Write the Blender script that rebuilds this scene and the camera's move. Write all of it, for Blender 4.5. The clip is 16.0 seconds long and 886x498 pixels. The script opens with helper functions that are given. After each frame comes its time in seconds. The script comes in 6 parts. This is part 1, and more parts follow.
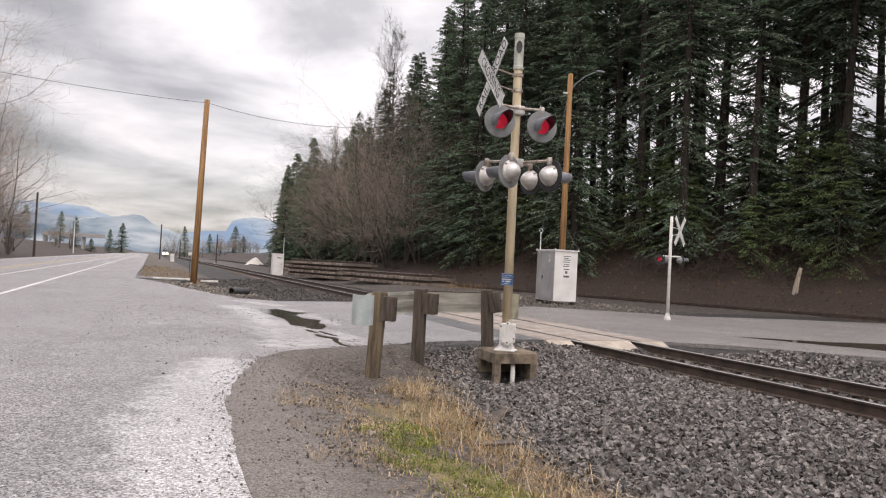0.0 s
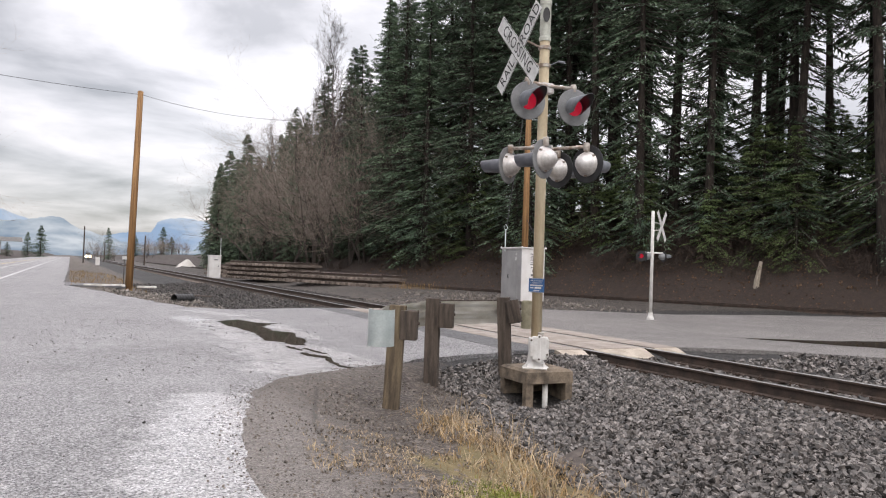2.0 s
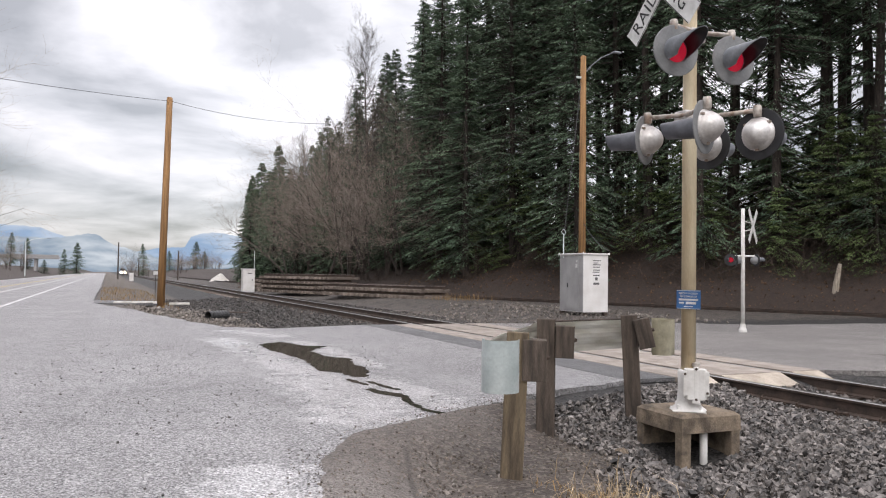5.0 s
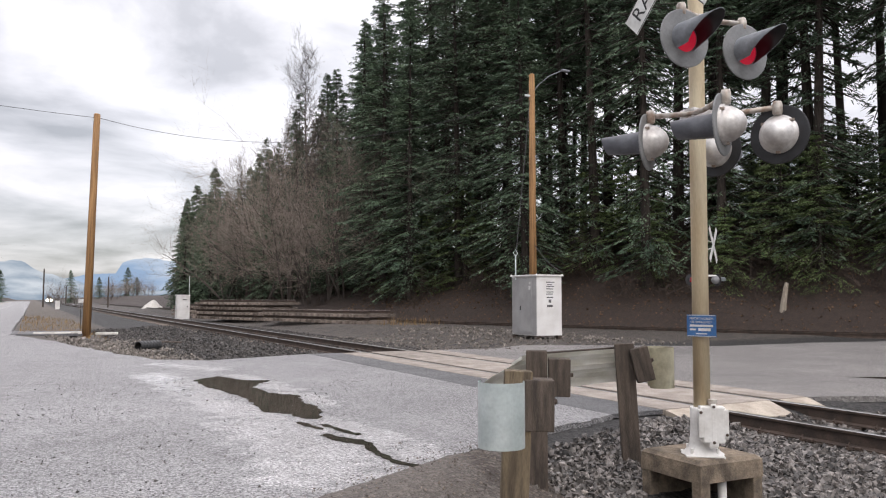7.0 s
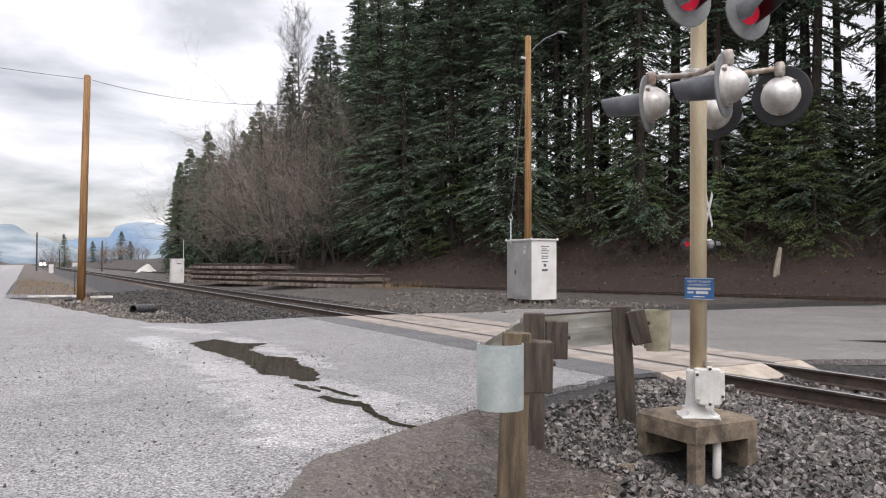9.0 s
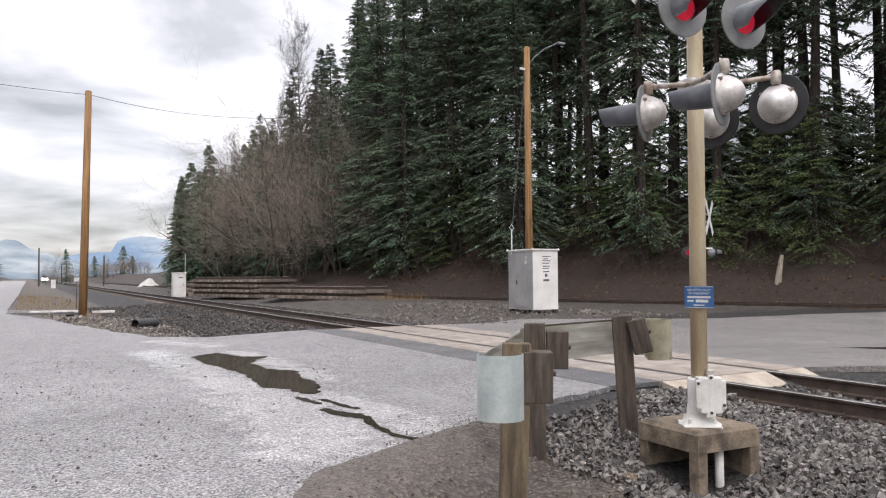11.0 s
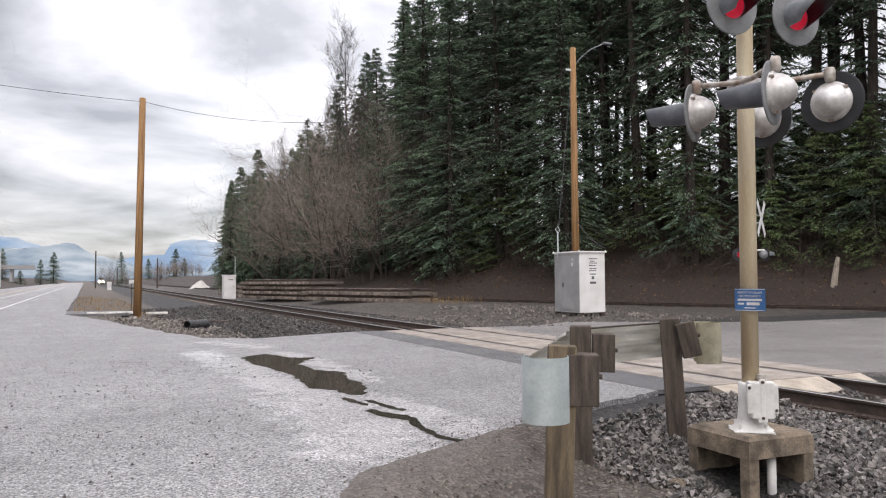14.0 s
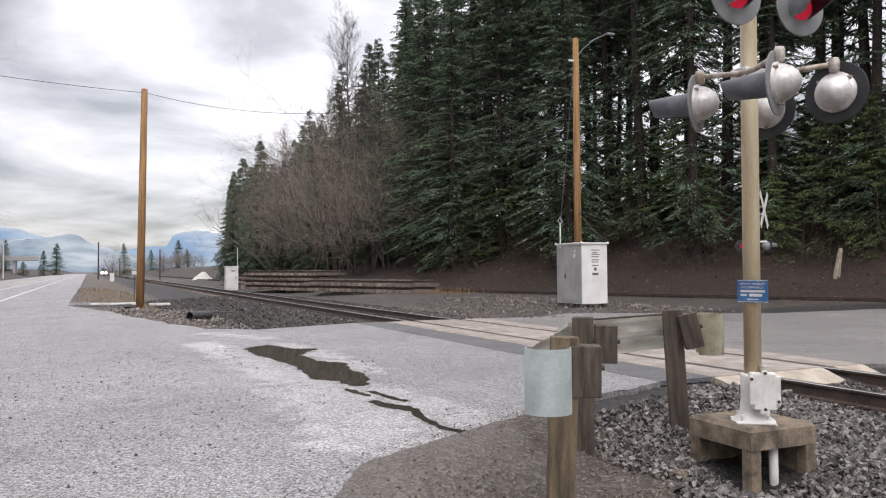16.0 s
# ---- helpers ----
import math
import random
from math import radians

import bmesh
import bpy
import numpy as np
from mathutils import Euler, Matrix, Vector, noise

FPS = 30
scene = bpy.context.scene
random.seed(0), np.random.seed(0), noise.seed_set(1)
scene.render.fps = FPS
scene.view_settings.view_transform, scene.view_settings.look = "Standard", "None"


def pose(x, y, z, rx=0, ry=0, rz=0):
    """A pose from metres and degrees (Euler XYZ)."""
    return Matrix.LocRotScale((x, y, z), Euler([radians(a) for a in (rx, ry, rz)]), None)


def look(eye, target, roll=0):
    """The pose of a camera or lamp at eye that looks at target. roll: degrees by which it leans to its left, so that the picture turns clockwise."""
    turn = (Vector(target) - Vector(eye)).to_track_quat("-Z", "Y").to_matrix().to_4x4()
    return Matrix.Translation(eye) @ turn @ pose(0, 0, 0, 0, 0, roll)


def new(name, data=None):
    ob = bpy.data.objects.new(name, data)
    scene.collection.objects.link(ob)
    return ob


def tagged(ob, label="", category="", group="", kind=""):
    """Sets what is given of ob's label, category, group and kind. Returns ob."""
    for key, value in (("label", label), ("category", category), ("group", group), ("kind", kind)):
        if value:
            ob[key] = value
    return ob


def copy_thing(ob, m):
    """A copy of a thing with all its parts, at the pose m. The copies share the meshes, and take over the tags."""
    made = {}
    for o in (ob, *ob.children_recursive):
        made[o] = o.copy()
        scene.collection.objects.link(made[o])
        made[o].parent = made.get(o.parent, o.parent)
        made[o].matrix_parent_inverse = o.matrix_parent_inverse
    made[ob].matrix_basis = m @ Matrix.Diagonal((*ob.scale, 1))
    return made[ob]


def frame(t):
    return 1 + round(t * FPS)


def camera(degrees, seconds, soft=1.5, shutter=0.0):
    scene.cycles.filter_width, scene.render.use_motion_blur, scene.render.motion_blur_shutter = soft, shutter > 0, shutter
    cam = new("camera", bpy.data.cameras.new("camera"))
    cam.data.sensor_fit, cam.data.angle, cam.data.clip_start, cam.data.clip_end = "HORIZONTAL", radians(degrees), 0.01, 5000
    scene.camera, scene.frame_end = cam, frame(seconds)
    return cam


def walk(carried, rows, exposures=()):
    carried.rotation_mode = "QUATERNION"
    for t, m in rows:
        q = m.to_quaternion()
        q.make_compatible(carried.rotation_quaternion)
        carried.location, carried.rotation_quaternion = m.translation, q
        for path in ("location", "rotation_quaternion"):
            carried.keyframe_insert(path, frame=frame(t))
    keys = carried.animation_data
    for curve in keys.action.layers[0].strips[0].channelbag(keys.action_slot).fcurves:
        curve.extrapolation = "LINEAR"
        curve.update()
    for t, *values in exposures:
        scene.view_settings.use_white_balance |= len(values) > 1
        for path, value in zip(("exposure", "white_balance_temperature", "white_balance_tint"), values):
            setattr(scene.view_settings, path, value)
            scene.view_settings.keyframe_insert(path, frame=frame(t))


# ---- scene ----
cam = camera(60.53, 16.0, soft=1.15)
PATH = [
    (0, (-7.741, -10.013, 1.242), (-7.0224, -8.1477, 1.2877), 2.93),
    (0.5, (-7.871, -9.488, 1.255), (-7.0749, -7.6540, 1.3051), 2.66),
    (1, (-7.960, -8.987, 1.262), (-7.1026, -7.1813, 1.3086), 2.31),
    (1.5, (-8.030, -8.512, 1.280), (-7.1543, -6.7147, 1.3262), 2.04),
    (2, (-8.110, -8.090, 1.294), (-7.2297, -6.2947, 1.3407), 1.90),
    (2.5, (-8.104, -7.696, 1.294), (-7.2352, -5.8952, 1.3514), 1.61),
    (3, (-8.094, -7.302, 1.292), (-7.2381, -5.4952, 1.3524), 1.40),
    (3.5, (-8.044, -6.949, 1.293), (-7.2035, -5.1352, 1.3499), 1.27),
    (4, (-7.953, -6.577, 1.295), (-7.1433, -4.7487, 1.3466), 1.01),
    (4.2, (-7.923, -6.406, 1.283), (-7.1256, -4.5728, 1.3324), 0.99),
    (6.3, (-7.705, -4.787, 1.311), (-6.8085, -3.0035, 1.4389), 0.30),
    (6.5, (-7.678, -4.709, 1.308), (-6.7600, -2.9368, 1.4415), 0.25),
    (7, (-7.624, -4.587, 1.311), (-6.6758, -2.8310, 1.4428), 0.06),
    (7.5, (-7.643, -4.551, 1.305), (-6.6907, -2.7959, 1.4188), -0.03),
    (8, (-7.641, -4.524, 1.299), (-6.6937, -2.7641, 1.3831), 0.02),
    (8.5, (-7.636, -4.534, 1.298), (-6.6867, -2.7743, 1.3544), 0.09),
    (9, (-7.632, -4.543, 1.297), (-6.6686, -2.7909, 1.3354), 0.14),
    (11.5, (-7.622, -4.566, 1.297), (-6.6704, -2.8080, 1.3701), -0.75),
    (12, (-7.626, -4.572, 1.300), (-6.7039, -2.7987, 1.3760), -0.69),
    (12.5, (-7.625, -4.573, 1.297), (-6.7334, -2.7842, 1.3756), -0.55),
    (13, (-7.626, -4.577, 1.295), (-6.7586, -2.7771, 1.3749), -0.44),
    (13.5, (-7.621, -4.573, 1.297), (-6.7661, -2.7663, 1.3752), -0.45),
    (14, (-7.622, -4.572, 1.294), (-6.7699, -2.7643, 1.3691), -0.43),
    (14.5, (-7.621, -4.572, 1.295), (-6.7683, -2.7640, 1.3638), -0.42),
    (15, (-7.619, -4.568, 1.295), (-6.7664, -2.7598, 1.3573), -0.41),
    (15.5, (-7.617, -4.567, 1.291), (-6.7677, -2.7576, 1.3489), -0.41),
    (16, (-7.622, -4.568, 1.294), (-6.7747, -2.7565, 1.3462), -0.42),
]
walk(cam, [(t, look(eye, target, roll)) for t, eye, target, roll in PATH],
     [(0.0, 0.17, 7010, 14), (2.5, 0.26, 6670, 11), (8.0, 0.25, 6640, 11), (9.0, 0.29, 6640, 11), (11.5, 0.35, 6640, 11), (13.0, 0.29, 6620, 11), (16.0, 0.27, 6620, 11)])

# ---- world, sun ----
scene.view_settings.exposure = 0.0
SUN_EL, SUN_AZ = 38.0, 200.0


def nodes_of(tree):
    tree.nodes.clear()
    return tree.nodes, tree.links


def make_world():
    w = bpy.data.worlds.new("overcast")
    scene.world = w
    w.use_nodes = True
    n, l = nodes_of(w.node_tree)
    out = n.new("ShaderNodeOutputWorld")
    tc = n.new("ShaderNodeTexCoord")
    sep = n.new("ShaderNodeSeparateXYZ")
    l.new(tc.outputs["Generated"], sep.inputs[0])

    def m(op, a, b=None, clamp=False):
        k = n.new("ShaderNodeMath")
        k.operation, k.use_clamp = op, clamp
        for i, v in enumerate((a, b)):
            if v is None:
                continue
            if isinstance(v, (int, float)):
                k.inputs[i].default_value = v
            else:
                l.new(v, k.inputs[i])
        return k.outputs[0]

    z = m("MAXIMUM", sep.outputs[2], 0.0)
    zz = m("ADD", z, 0.16)
    comb = n.new("ShaderNodeCombineXYZ")
    l.new(m("DIVIDE", sep.outputs[0], zz), comb.inputs[0])
    l.new(m("DIVIDE", sep.outputs[1], zz), comb.inputs[1])
    comb.inputs[2].default_value = CLOUD_SEED
    big = n.new("ShaderNodeTexNoise")
    big.inputs["Scale"].default_value = 1.35
    big.inputs["Detail"].default_value = 7.0
    big.inputs["Roughness"].default_value = 0.52
    big.inputs["Distortion"].default_value = 0.25
    l.new(comb.outputs[0], big.inputs["Vector"])
    ramp = n.new("ShaderNodeValToRGB")
    e = ramp.color_ramp.elements
    e[0].position, e[0].color = 0.36, (0.34, 0.34, 0.36, 1)
    e[1].position, e[1].color = 0.66, (0.87, 0.845, 0.885, 1)
    mid = e.new(0.51)
    mid.color = (0.60, 0.595, 0.63, 1)
    l.new(big.outputs["Fac"], ramp.inputs[0])
    # an overcast sky is about three times brighter overhead than at the skyline
    grad = m("ADD", m("ADD", m("MULTIPLY", z, 1.0), 0.66), m("MULTIPLY", m("POWER", z, 3.0), 2.6))
    # and brighter where the sun stands behind it
    dot = n.new("ShaderNodeVectorMath")
    dot.operation = "DOT_PRODUCT"
    l.new(tc.outputs["Generated"], dot.inputs[0])
    dot.inputs[1].default_value = (math.sin(radians(SUN_AZ)) * math.cos(radians(SUN_EL)), math.cos(radians(SUN_AZ)) * math.cos(radians(SUN_EL)), math.sin(radians(SUN_EL)))
    glow = m("POWER", m("MAXIMUM", dot.outputs["Value"], 0.0), 7.0)
    grad = m("ADD", grad, m("MULTIPLY", glow, 0.30))
    # thin bright cloud ahead, above the road
    dot2 = n.new("ShaderNodeVectorMath")
    dot2.operation = "DOT_PRODUCT"
    l.new(tc.outputs["Generated"], dot2.inputs[0])
    dot2.inputs[1].default_value = (math.sin(radians(12)) * math.cos(radians(27)), math.cos(radians(12)) * math.cos(radians(27)), math.sin(radians(27)))
    grad = m("ADD", grad, m("MULTIPLY", m("POWER", m("MAXIMUM", dot2.outputs["Value"], 0.0), 14.0), 0.62))
    grad = m("MULTIPLY", grad, m("ADD", m("MULTIPLY", sep.outputs[0], 0.36), 0.91))
    mul = n.new("ShaderNodeVectorMath")
    mul.operation = "SCALE"
    l.new(ramp.outputs[0], mul.inputs[0])
    l.new(grad, mul.inputs["Scale"])
    bg = n.new("ShaderNodeBackground")
    l.new(mul.outputs[0], bg.inputs[0])
    bg.inputs[1].default_value = 1.0
    # a clear sky's blue, faint behind the cloud
    sky = n.new("ShaderNodeTexSky")
    sky.sky_type, sky.sun_disc = "NISHITA", False
    sky.sun_elevation, sky.sun_rotation = radians(SUN_EL), radians(SUN_AZ)
    bg2 = n.new("ShaderNodeBackground")
    l.new(sky.outputs[0], bg2.inputs[0])
    bg2.inputs[1].default_value = 0.02
    add = n.new("ShaderNodeAddShader")
    l.new(bg.outputs[0], add.inputs[0])
    l.new(bg2.outputs[0], add.inputs[1])
    l.new(add.outputs[0], out.inputs[0])


CLOUD_SEED = 3.7
make_world()
sun = new("sun", bpy.data.lights.new("sun", "SUN"))
sun.data.energy, sun.data.angle, sun.data.color = 0.8, radians(35), (1.0, 0.96, 0.9)
az, el = radians(SUN_AZ), radians(SUN_EL)
sun.matrix_world = look((0, 0, 50), (-math.sin(az) * math.cos(el), -math.cos(az) * math.cos(el), 50 - math.sin(el)))


# ---- materials ----
def material(name, base, dark=None, scale=8.0, rough=0.8, metal=0.0, bump=0.0, bump_scale=60.0, fine=60.0, fine_amt=0.25,
             spec=0.5, stretch=None, per_object=0.0, per_island=0.0, contrast=(0.35, 0.65)):
    """Two-scale procedural surface: base to dark by a large noise, fine grain on top, bump."""
    mat = bpy.data.materials.new(name)
    mat.use_nodes = True
    n, l = nodes_of(mat.node_tree)
    out = n.new("ShaderNodeOutputMaterial")
    b = n.new("ShaderNodeBsdfPrincipled")
    l.new(b.outputs[0], out.inputs[0])
    tc = n.new("ShaderNodeTexCoord")
    vec = tc.outputs["Object"]
    if stretch:
        mp = n.new("ShaderNodeMapping")
        mp.inputs["Scale"].default_value = stretch
        l.new(vec, mp.inputs[0])
        vec = mp.outputs[0]
    n1 = n.new("ShaderNodeTexNoise")
    n1.inputs["Scale"].default_value, n1.inputs["Detail"].default_value = scale, 6
    l.new(vec, n1.inputs["Vector"])
    n2 = n.new("ShaderNodeTexNoise")
    n2.inputs["Scale"].default_value, n2.inputs["Detail"].default_value = fine, 3
    l.new(vec, n2.inputs["Vector"])
    ramp = n.new("ShaderNodeValToRGB")
    dark = dark or tuple(c * 0.6 for c in base)
    e = ramp.color_ramp.elements
    e[0].position, e[0].color = contrast[0], (*dark, 1)
    e[1].position, e[1].color = contrast[1], (*base, 1)
    l.new(n1.outputs["Fac"], ramp.inputs[0])
    col = ramp.outputs[0]

    def scaled(c, fac_out, lo, hi):
        mr = n.new("ShaderNodeMapRange")
        mr.inputs["To Min"].default_value, mr.inputs["To Max"].default_value = lo, hi
        l.new(fac_out, mr.inputs[0])
        v = n.new("ShaderNodeVectorMath")
        v.operation = "SCALE"
        l.new(c, v.inputs[0])
        l.new(mr.outputs[0], v.inputs["Scale"])
        return v.outputs[0]

    col = scaled(col, n2.outputs["Fac"], 1 - 2 * fine_amt, 1 + 2 * fine_amt)
    if per_object:
        oi = n.new("ShaderNodeObjectInfo")
        col = scaled(col, oi.outputs["Random"], 1 - per_object, 1 + per_object)
    if per_island:
        g = n.new("ShaderNodeNewGeometry")
        col = scaled(col, g.outputs["Random Per Island"], 1 - per_island, 1 + per_island)
    l.new(col, b.inputs["Base Color"])
    b.inputs["Roughness"].default_value, b.inputs["Metallic"].default_value = rough, metal
    b.inputs["Specular IOR Level"].default_value = spec
    if bump:
        bp = n.new("ShaderNodeBump")
        bp.inputs["Strength"].default_value, bp.inputs["Distance"].default_value = bump, 0.01
        n3 = n.new("ShaderNodeTexNoise")
        n3.inputs["Scale"].default_value, n3.inputs["Detail"].default_value = bump_scale, 4
        l.new(vec, n3.inputs["Vector"])
        l.new(n3.outputs["Fac"], bp.inputs["Height"])
        l.new(bp.outputs[0], b.inputs["Normal"])
    return mat


def segment_distance(n, l, vec, a, b):
    """Nodes for the distance in plan to the line from a to b."""
    def vm(op, x, y):
        k = n.new("ShaderNodeVectorMath")
        k.operation = op
        for i, v in enumerate((x, y)):
            if isinstance(v, tuple):
                k.inputs[i].default_value = v
            else:
                l.new(v, k.inputs[i])
        return k
    d = (b[0] - a[0], b[1] - a[1], 0.0)
    rel = vm("SUBTRACT", vec, (a[0], a[1], 0.0)).outputs[0]
    rel = vm("MULTIPLY", rel, (1.0, 1.0, 0.0)).outputs[0]
    t = n.new("ShaderNodeMath")
    t.operation, t.use_clamp = "DIVIDE", True
    l.new(vm("DOT_PRODUCT", rel, d).outputs["Value"], t.inputs[0])
    t.inputs[1].default_value = d[0] ** 2 + d[1] ** 2
    sc = n.new("ShaderNodeVectorMath")
    sc.operation = "SCALE"
    sc.inputs[0].default_value = d
    l.new(t.outputs[0], sc.inputs["Scale"])
    return vm("DISTANCE", rel, sc.outputs[0]).outputs["Value"]


def asphalt_material(name, base, dark, grain=0.5, wet_lines=()):
    """Worn asphalt: aggregate of pale and dark chips, broad stains, wet films along the given lines."""
    mat = bpy.data.materials.new(name)
    mat.use_nodes = True
    n, l = nodes_of(mat.node_tree)
    out = n.new("ShaderNodeOutputMaterial")
    b = n.new("ShaderNodeBsdfPrincipled")
    l.new(b.outputs[0], out.inputs[0])
    vec = n.new("ShaderNodeTexCoord").outputs["Object"]

    def noise_of(scale, detail=4.0, rough=0.5):
        k = n.new("ShaderNodeTexNoise")
        k.inputs["Scale"].default_value, k.inputs["Detail"].default_value, k.inputs["Roughness"].default_value = scale, detail, rough
        l.new(vec, k.inputs["Vector"])
        return k.outputs["Fac"]

    def rng_of(x, a0, a1, b0, b1):
        k = n.new("ShaderNodeMapRange")
        for i, v in enumerate((a0, a1, b0, b1)):
            k.inputs[i + 1].default_value = v
        l.new(x, k.inputs[0])
        return k.outputs[0]

    def mth(op, x, y):
        k = n.new("ShaderNodeMath")
        k.operation = op
        for i, v in enumerate((x, y)):
            if isinstance(v, (int, float)):
                k.inputs[i].default_value = v
            else:
                l.new(v, k.inputs[i])
        return k.outputs[0]

    broad = noise_of(0.35, 6, 0.6)
    ramp = n.new("ShaderNodeValToRGB")
    e = ramp.color_ramp.elements
    e[0].position, e[0].color = 0.3, (*dark, 1)
    e[1].position, e[1].color = 0.7, (*base, 1)
    l.new(broad, ramp.inputs[0])
    chips = n.new("ShaderNodeTexVoronoi")
    chips.inputs["Scale"].default_value = 90.0
    l.new(vec, chips.inputs["Vector"])
    sep = n.new("ShaderNodeSeparateColor")
    l.new(chips.outputs["Color"], sep.inputs[0])
    k = rng_of(sep.outputs[0], 0, 1, 1 - grain, 1 + grain)
    k = mth("MULTIPLY", k, rng_of(noise_of(28, 5, 0.7), 0.3, 0.7, 1 - grain * 0.6, 1 + grain * 0.6))
    k = mth("MULTIPLY", k, rng_of(noise_of(3.0, 5, 0.7), 0.3, 0.7, 0.86, 1.12))
    rough = rng_of(noise_of(1.1, 7, 0.65), 0.35, 0.65, 0.66, 0.5)
    wet = None
    edge = rng_of(noise_of(2.6, 7, 0.7), 0.2, 0.8, -0.42, 0.42)
    for a, c, w in wet_lines:
        d = segment_distance(n, l, vec, a, c)
        f = rng_of(mth("ADD", d, edge), w * 0.45, w, 1.0, 0.0)
        wet = f if wet is None else mth("MAXIMUM", wet, f)
    if wet is not None:
        rough = mth("MULTIPLY", rough, rng_of(wet, 0, 1, 1.0, 0.5))
        k = mth("MULTIPLY", k, rng_of(wet, 0, 1, 1.0, 1.8))  # a pale skin of silt
    sc = n.new("ShaderNodeVectorMath")
    sc.operation = "SCALE"
    l.new(ramp.outputs[0], sc.inputs[0])
    l.new(k, sc.inputs["Scale"])
    l.new(sc.outputs[0], b.inputs["Base Color"])
    l.new(rough, b.inputs["Roughness"])
    bp = n.new("ShaderNodeBump")
    bp.inputs["Strength"].default_value, bp.inputs["Distance"].default_value = 0.9, 0.010
    l.new(chips.outputs["Distance"], bp.inputs["Height"])
    l.new(bp.outputs[0], b.inputs["Normal"])
    if wet is not None:
        # a film of water over the stone
        film = mth("MULTIPLY", wet, rng_of(noise_of(16, 4, 0.7), 0.35, 0.6, 0.15, 0.4))
        l.new(film, b.inputs["Coat Weight"])
        b.inputs["Coat Roughness"].default_value = 0.12
        b.inputs["Coat IOR"].default_value = 1.5
        fine = n.new("ShaderNodeBump")
        fine.inputs["Strength"].default_value, fine.inputs["Distance"].default_value = 0.07, 0.004
        l.new(chips.outputs["Distance"], fine.inputs["Height"])
        l.new(fine.outputs[0], b.inputs["Coat Normal"])
    return mat


M = {}
M["asphalt"] = asphalt_material("asphalt", (0.31, 0.302, 0.305), (0.225, 0.22, 0.222), 0.85, (
    ((-5.75, 9.4), (-5.5, 6.4), 0.42), ((-5.5, 6.4), (-5.42, 3.3), 0.46), ((-5.42, 3.3), (-5.5, 1.6), 0.62), ((-5.5, 1.6), (-5.65, 0.95), 0.6), ((-4.45, 8.6), (-4.32, 4.6), 0.26), ((-4.7, 3.2), (-4.75, 1.2), 0.3), ((-5.3, 11.6), (-4.5, 9.9), 0.28),
    ((-7.5, -16.0), (-7.42, -4.0), 0.58), ((-7.42, -4.0), (-7.1, -1.9), 0.58), ((-7.1, -1.9), (-6.88, -0.8), 0.42)))
M["asphalt_dark"] = asphalt_material("asphalt_dark", (0.26, 0.243, 0.234), (0.185, 0.174, 0.168), 0.6)
M["paint_white"] = material("road_paint_white", (0.75, 0.75, 0.74), (0.5, 0.5, 0.5), scale=3, rough=0.6, fine=40, fine_amt=0.15)
M["paint_yellow"] = material("road_paint_yellow", (0.6, 0.42, 0.1), (0.4, 0.3, 0.12), scale=3, rough=0.6)
M["stone"] = material("ballast_stone", (0.19, 0.172, 0.160), (0.042, 0.037, 0.034), scale=14, rough=0.45, fine=90, fine_amt=0.25, per_island=0.85)
M["stone_dark"] = material("ballast_stone_dark", (0.105, 0.096, 0.09), (0.04, 0.036, 0.034), scale=14, rough=0.7, fine=90, fine_amt=0.2, per_island=0.6)
M["grit"] = material("brown_grit", (0.20, 0.168, 0.14), (0.085, 0.07, 0.058), scale=14, rough=0.85, fine=90, per_island=0.6)
M["pebble"] = material("pebble", (0.25, 0.222, 0.198), (0.13, 0.115, 0.10), scale=14, rough=0.8, fine=90, per_island=0.5)
M["concrete"] = material("concrete", (0.37, 0.325, 0.285), (0.24, 0.205, 0.178), scale=3, rough=0.85, bump=0.4, bump_scale=90, per_object=0.12)
M["concrete_pale"] = material("concrete_pale", (0.48, 0.42, 0.35), (0.33, 0.28, 0.23), scale=4, rough=0.85, bump=0.4, bump_scale=90, per_object=0.12)
M["concrete_mossy"] = material("concrete_mossy", (0.26, 0.205, 0.15), (0.085, 0.068, 0.052), scale=7, rough=0.9, bump=0.7, bump_scale=50)
M["rail_rust"] = material("rail_rust", (0.10, 0.07, 0.055), (0.05, 0.038, 0.032), scale=5, rough=0.75, metal=0.2, bump=0.4)
M["rail_top"] = material("rail_top", (0.5, 0.49, 0.48), (0.35, 0.33, 0.31), scale=4, rough=0.28, metal=1.0, stretch=(6, 0.4, 1))
M["tie_wood"] = material("tie_wood", (0.30, 0.24, 0.2), (0.12, 0.095, 0.08), scale=6, rough=0.9, bump=0.6, stretch=(1, 6, 6), per_object=0.35)
M["tie_dark"] = material("tie_dark", (0.10, 0.078, 0.065), (0.05, 0.04, 0.035), scale=6, rough=0.9, bump=0.6, stretch=(1, 6, 6), per_object=0.35, per_island=0.3)
M["post_wood"] = material("post_wood", (0.215, 0.165, 0.105), (0.075, 0.057, 0.04), scale=3.0, rough=0.85, bump=0.7, bump_scale=30, stretch=(7, 7, 0.7), fine=40)
M["block_wood"] = material("block_wood", (0.125, 0.098, 0.078), (0.05, 0.039, 0.032), scale=3.0, rough=0.85, bump=0.7, bump_scale=30, stretch=(7, 7, 0.9), fine=40)
M["pole_wood"] = material("pole_wood", (0.42, 0.235, 0.10), (0.23, 0.125, 0.055), scale=2.0, rough=0.8, bump=0.6, bump_scale=40, stretch=(9, 9, 0.35), fine=30)
M["galv"] = material("galvanised_steel", (0.74, 0.79, 0.785), (0.58, 0.64, 0.635), scale=7, rough=0.5, metal=0.15, fine=50, fine_amt=0.08)
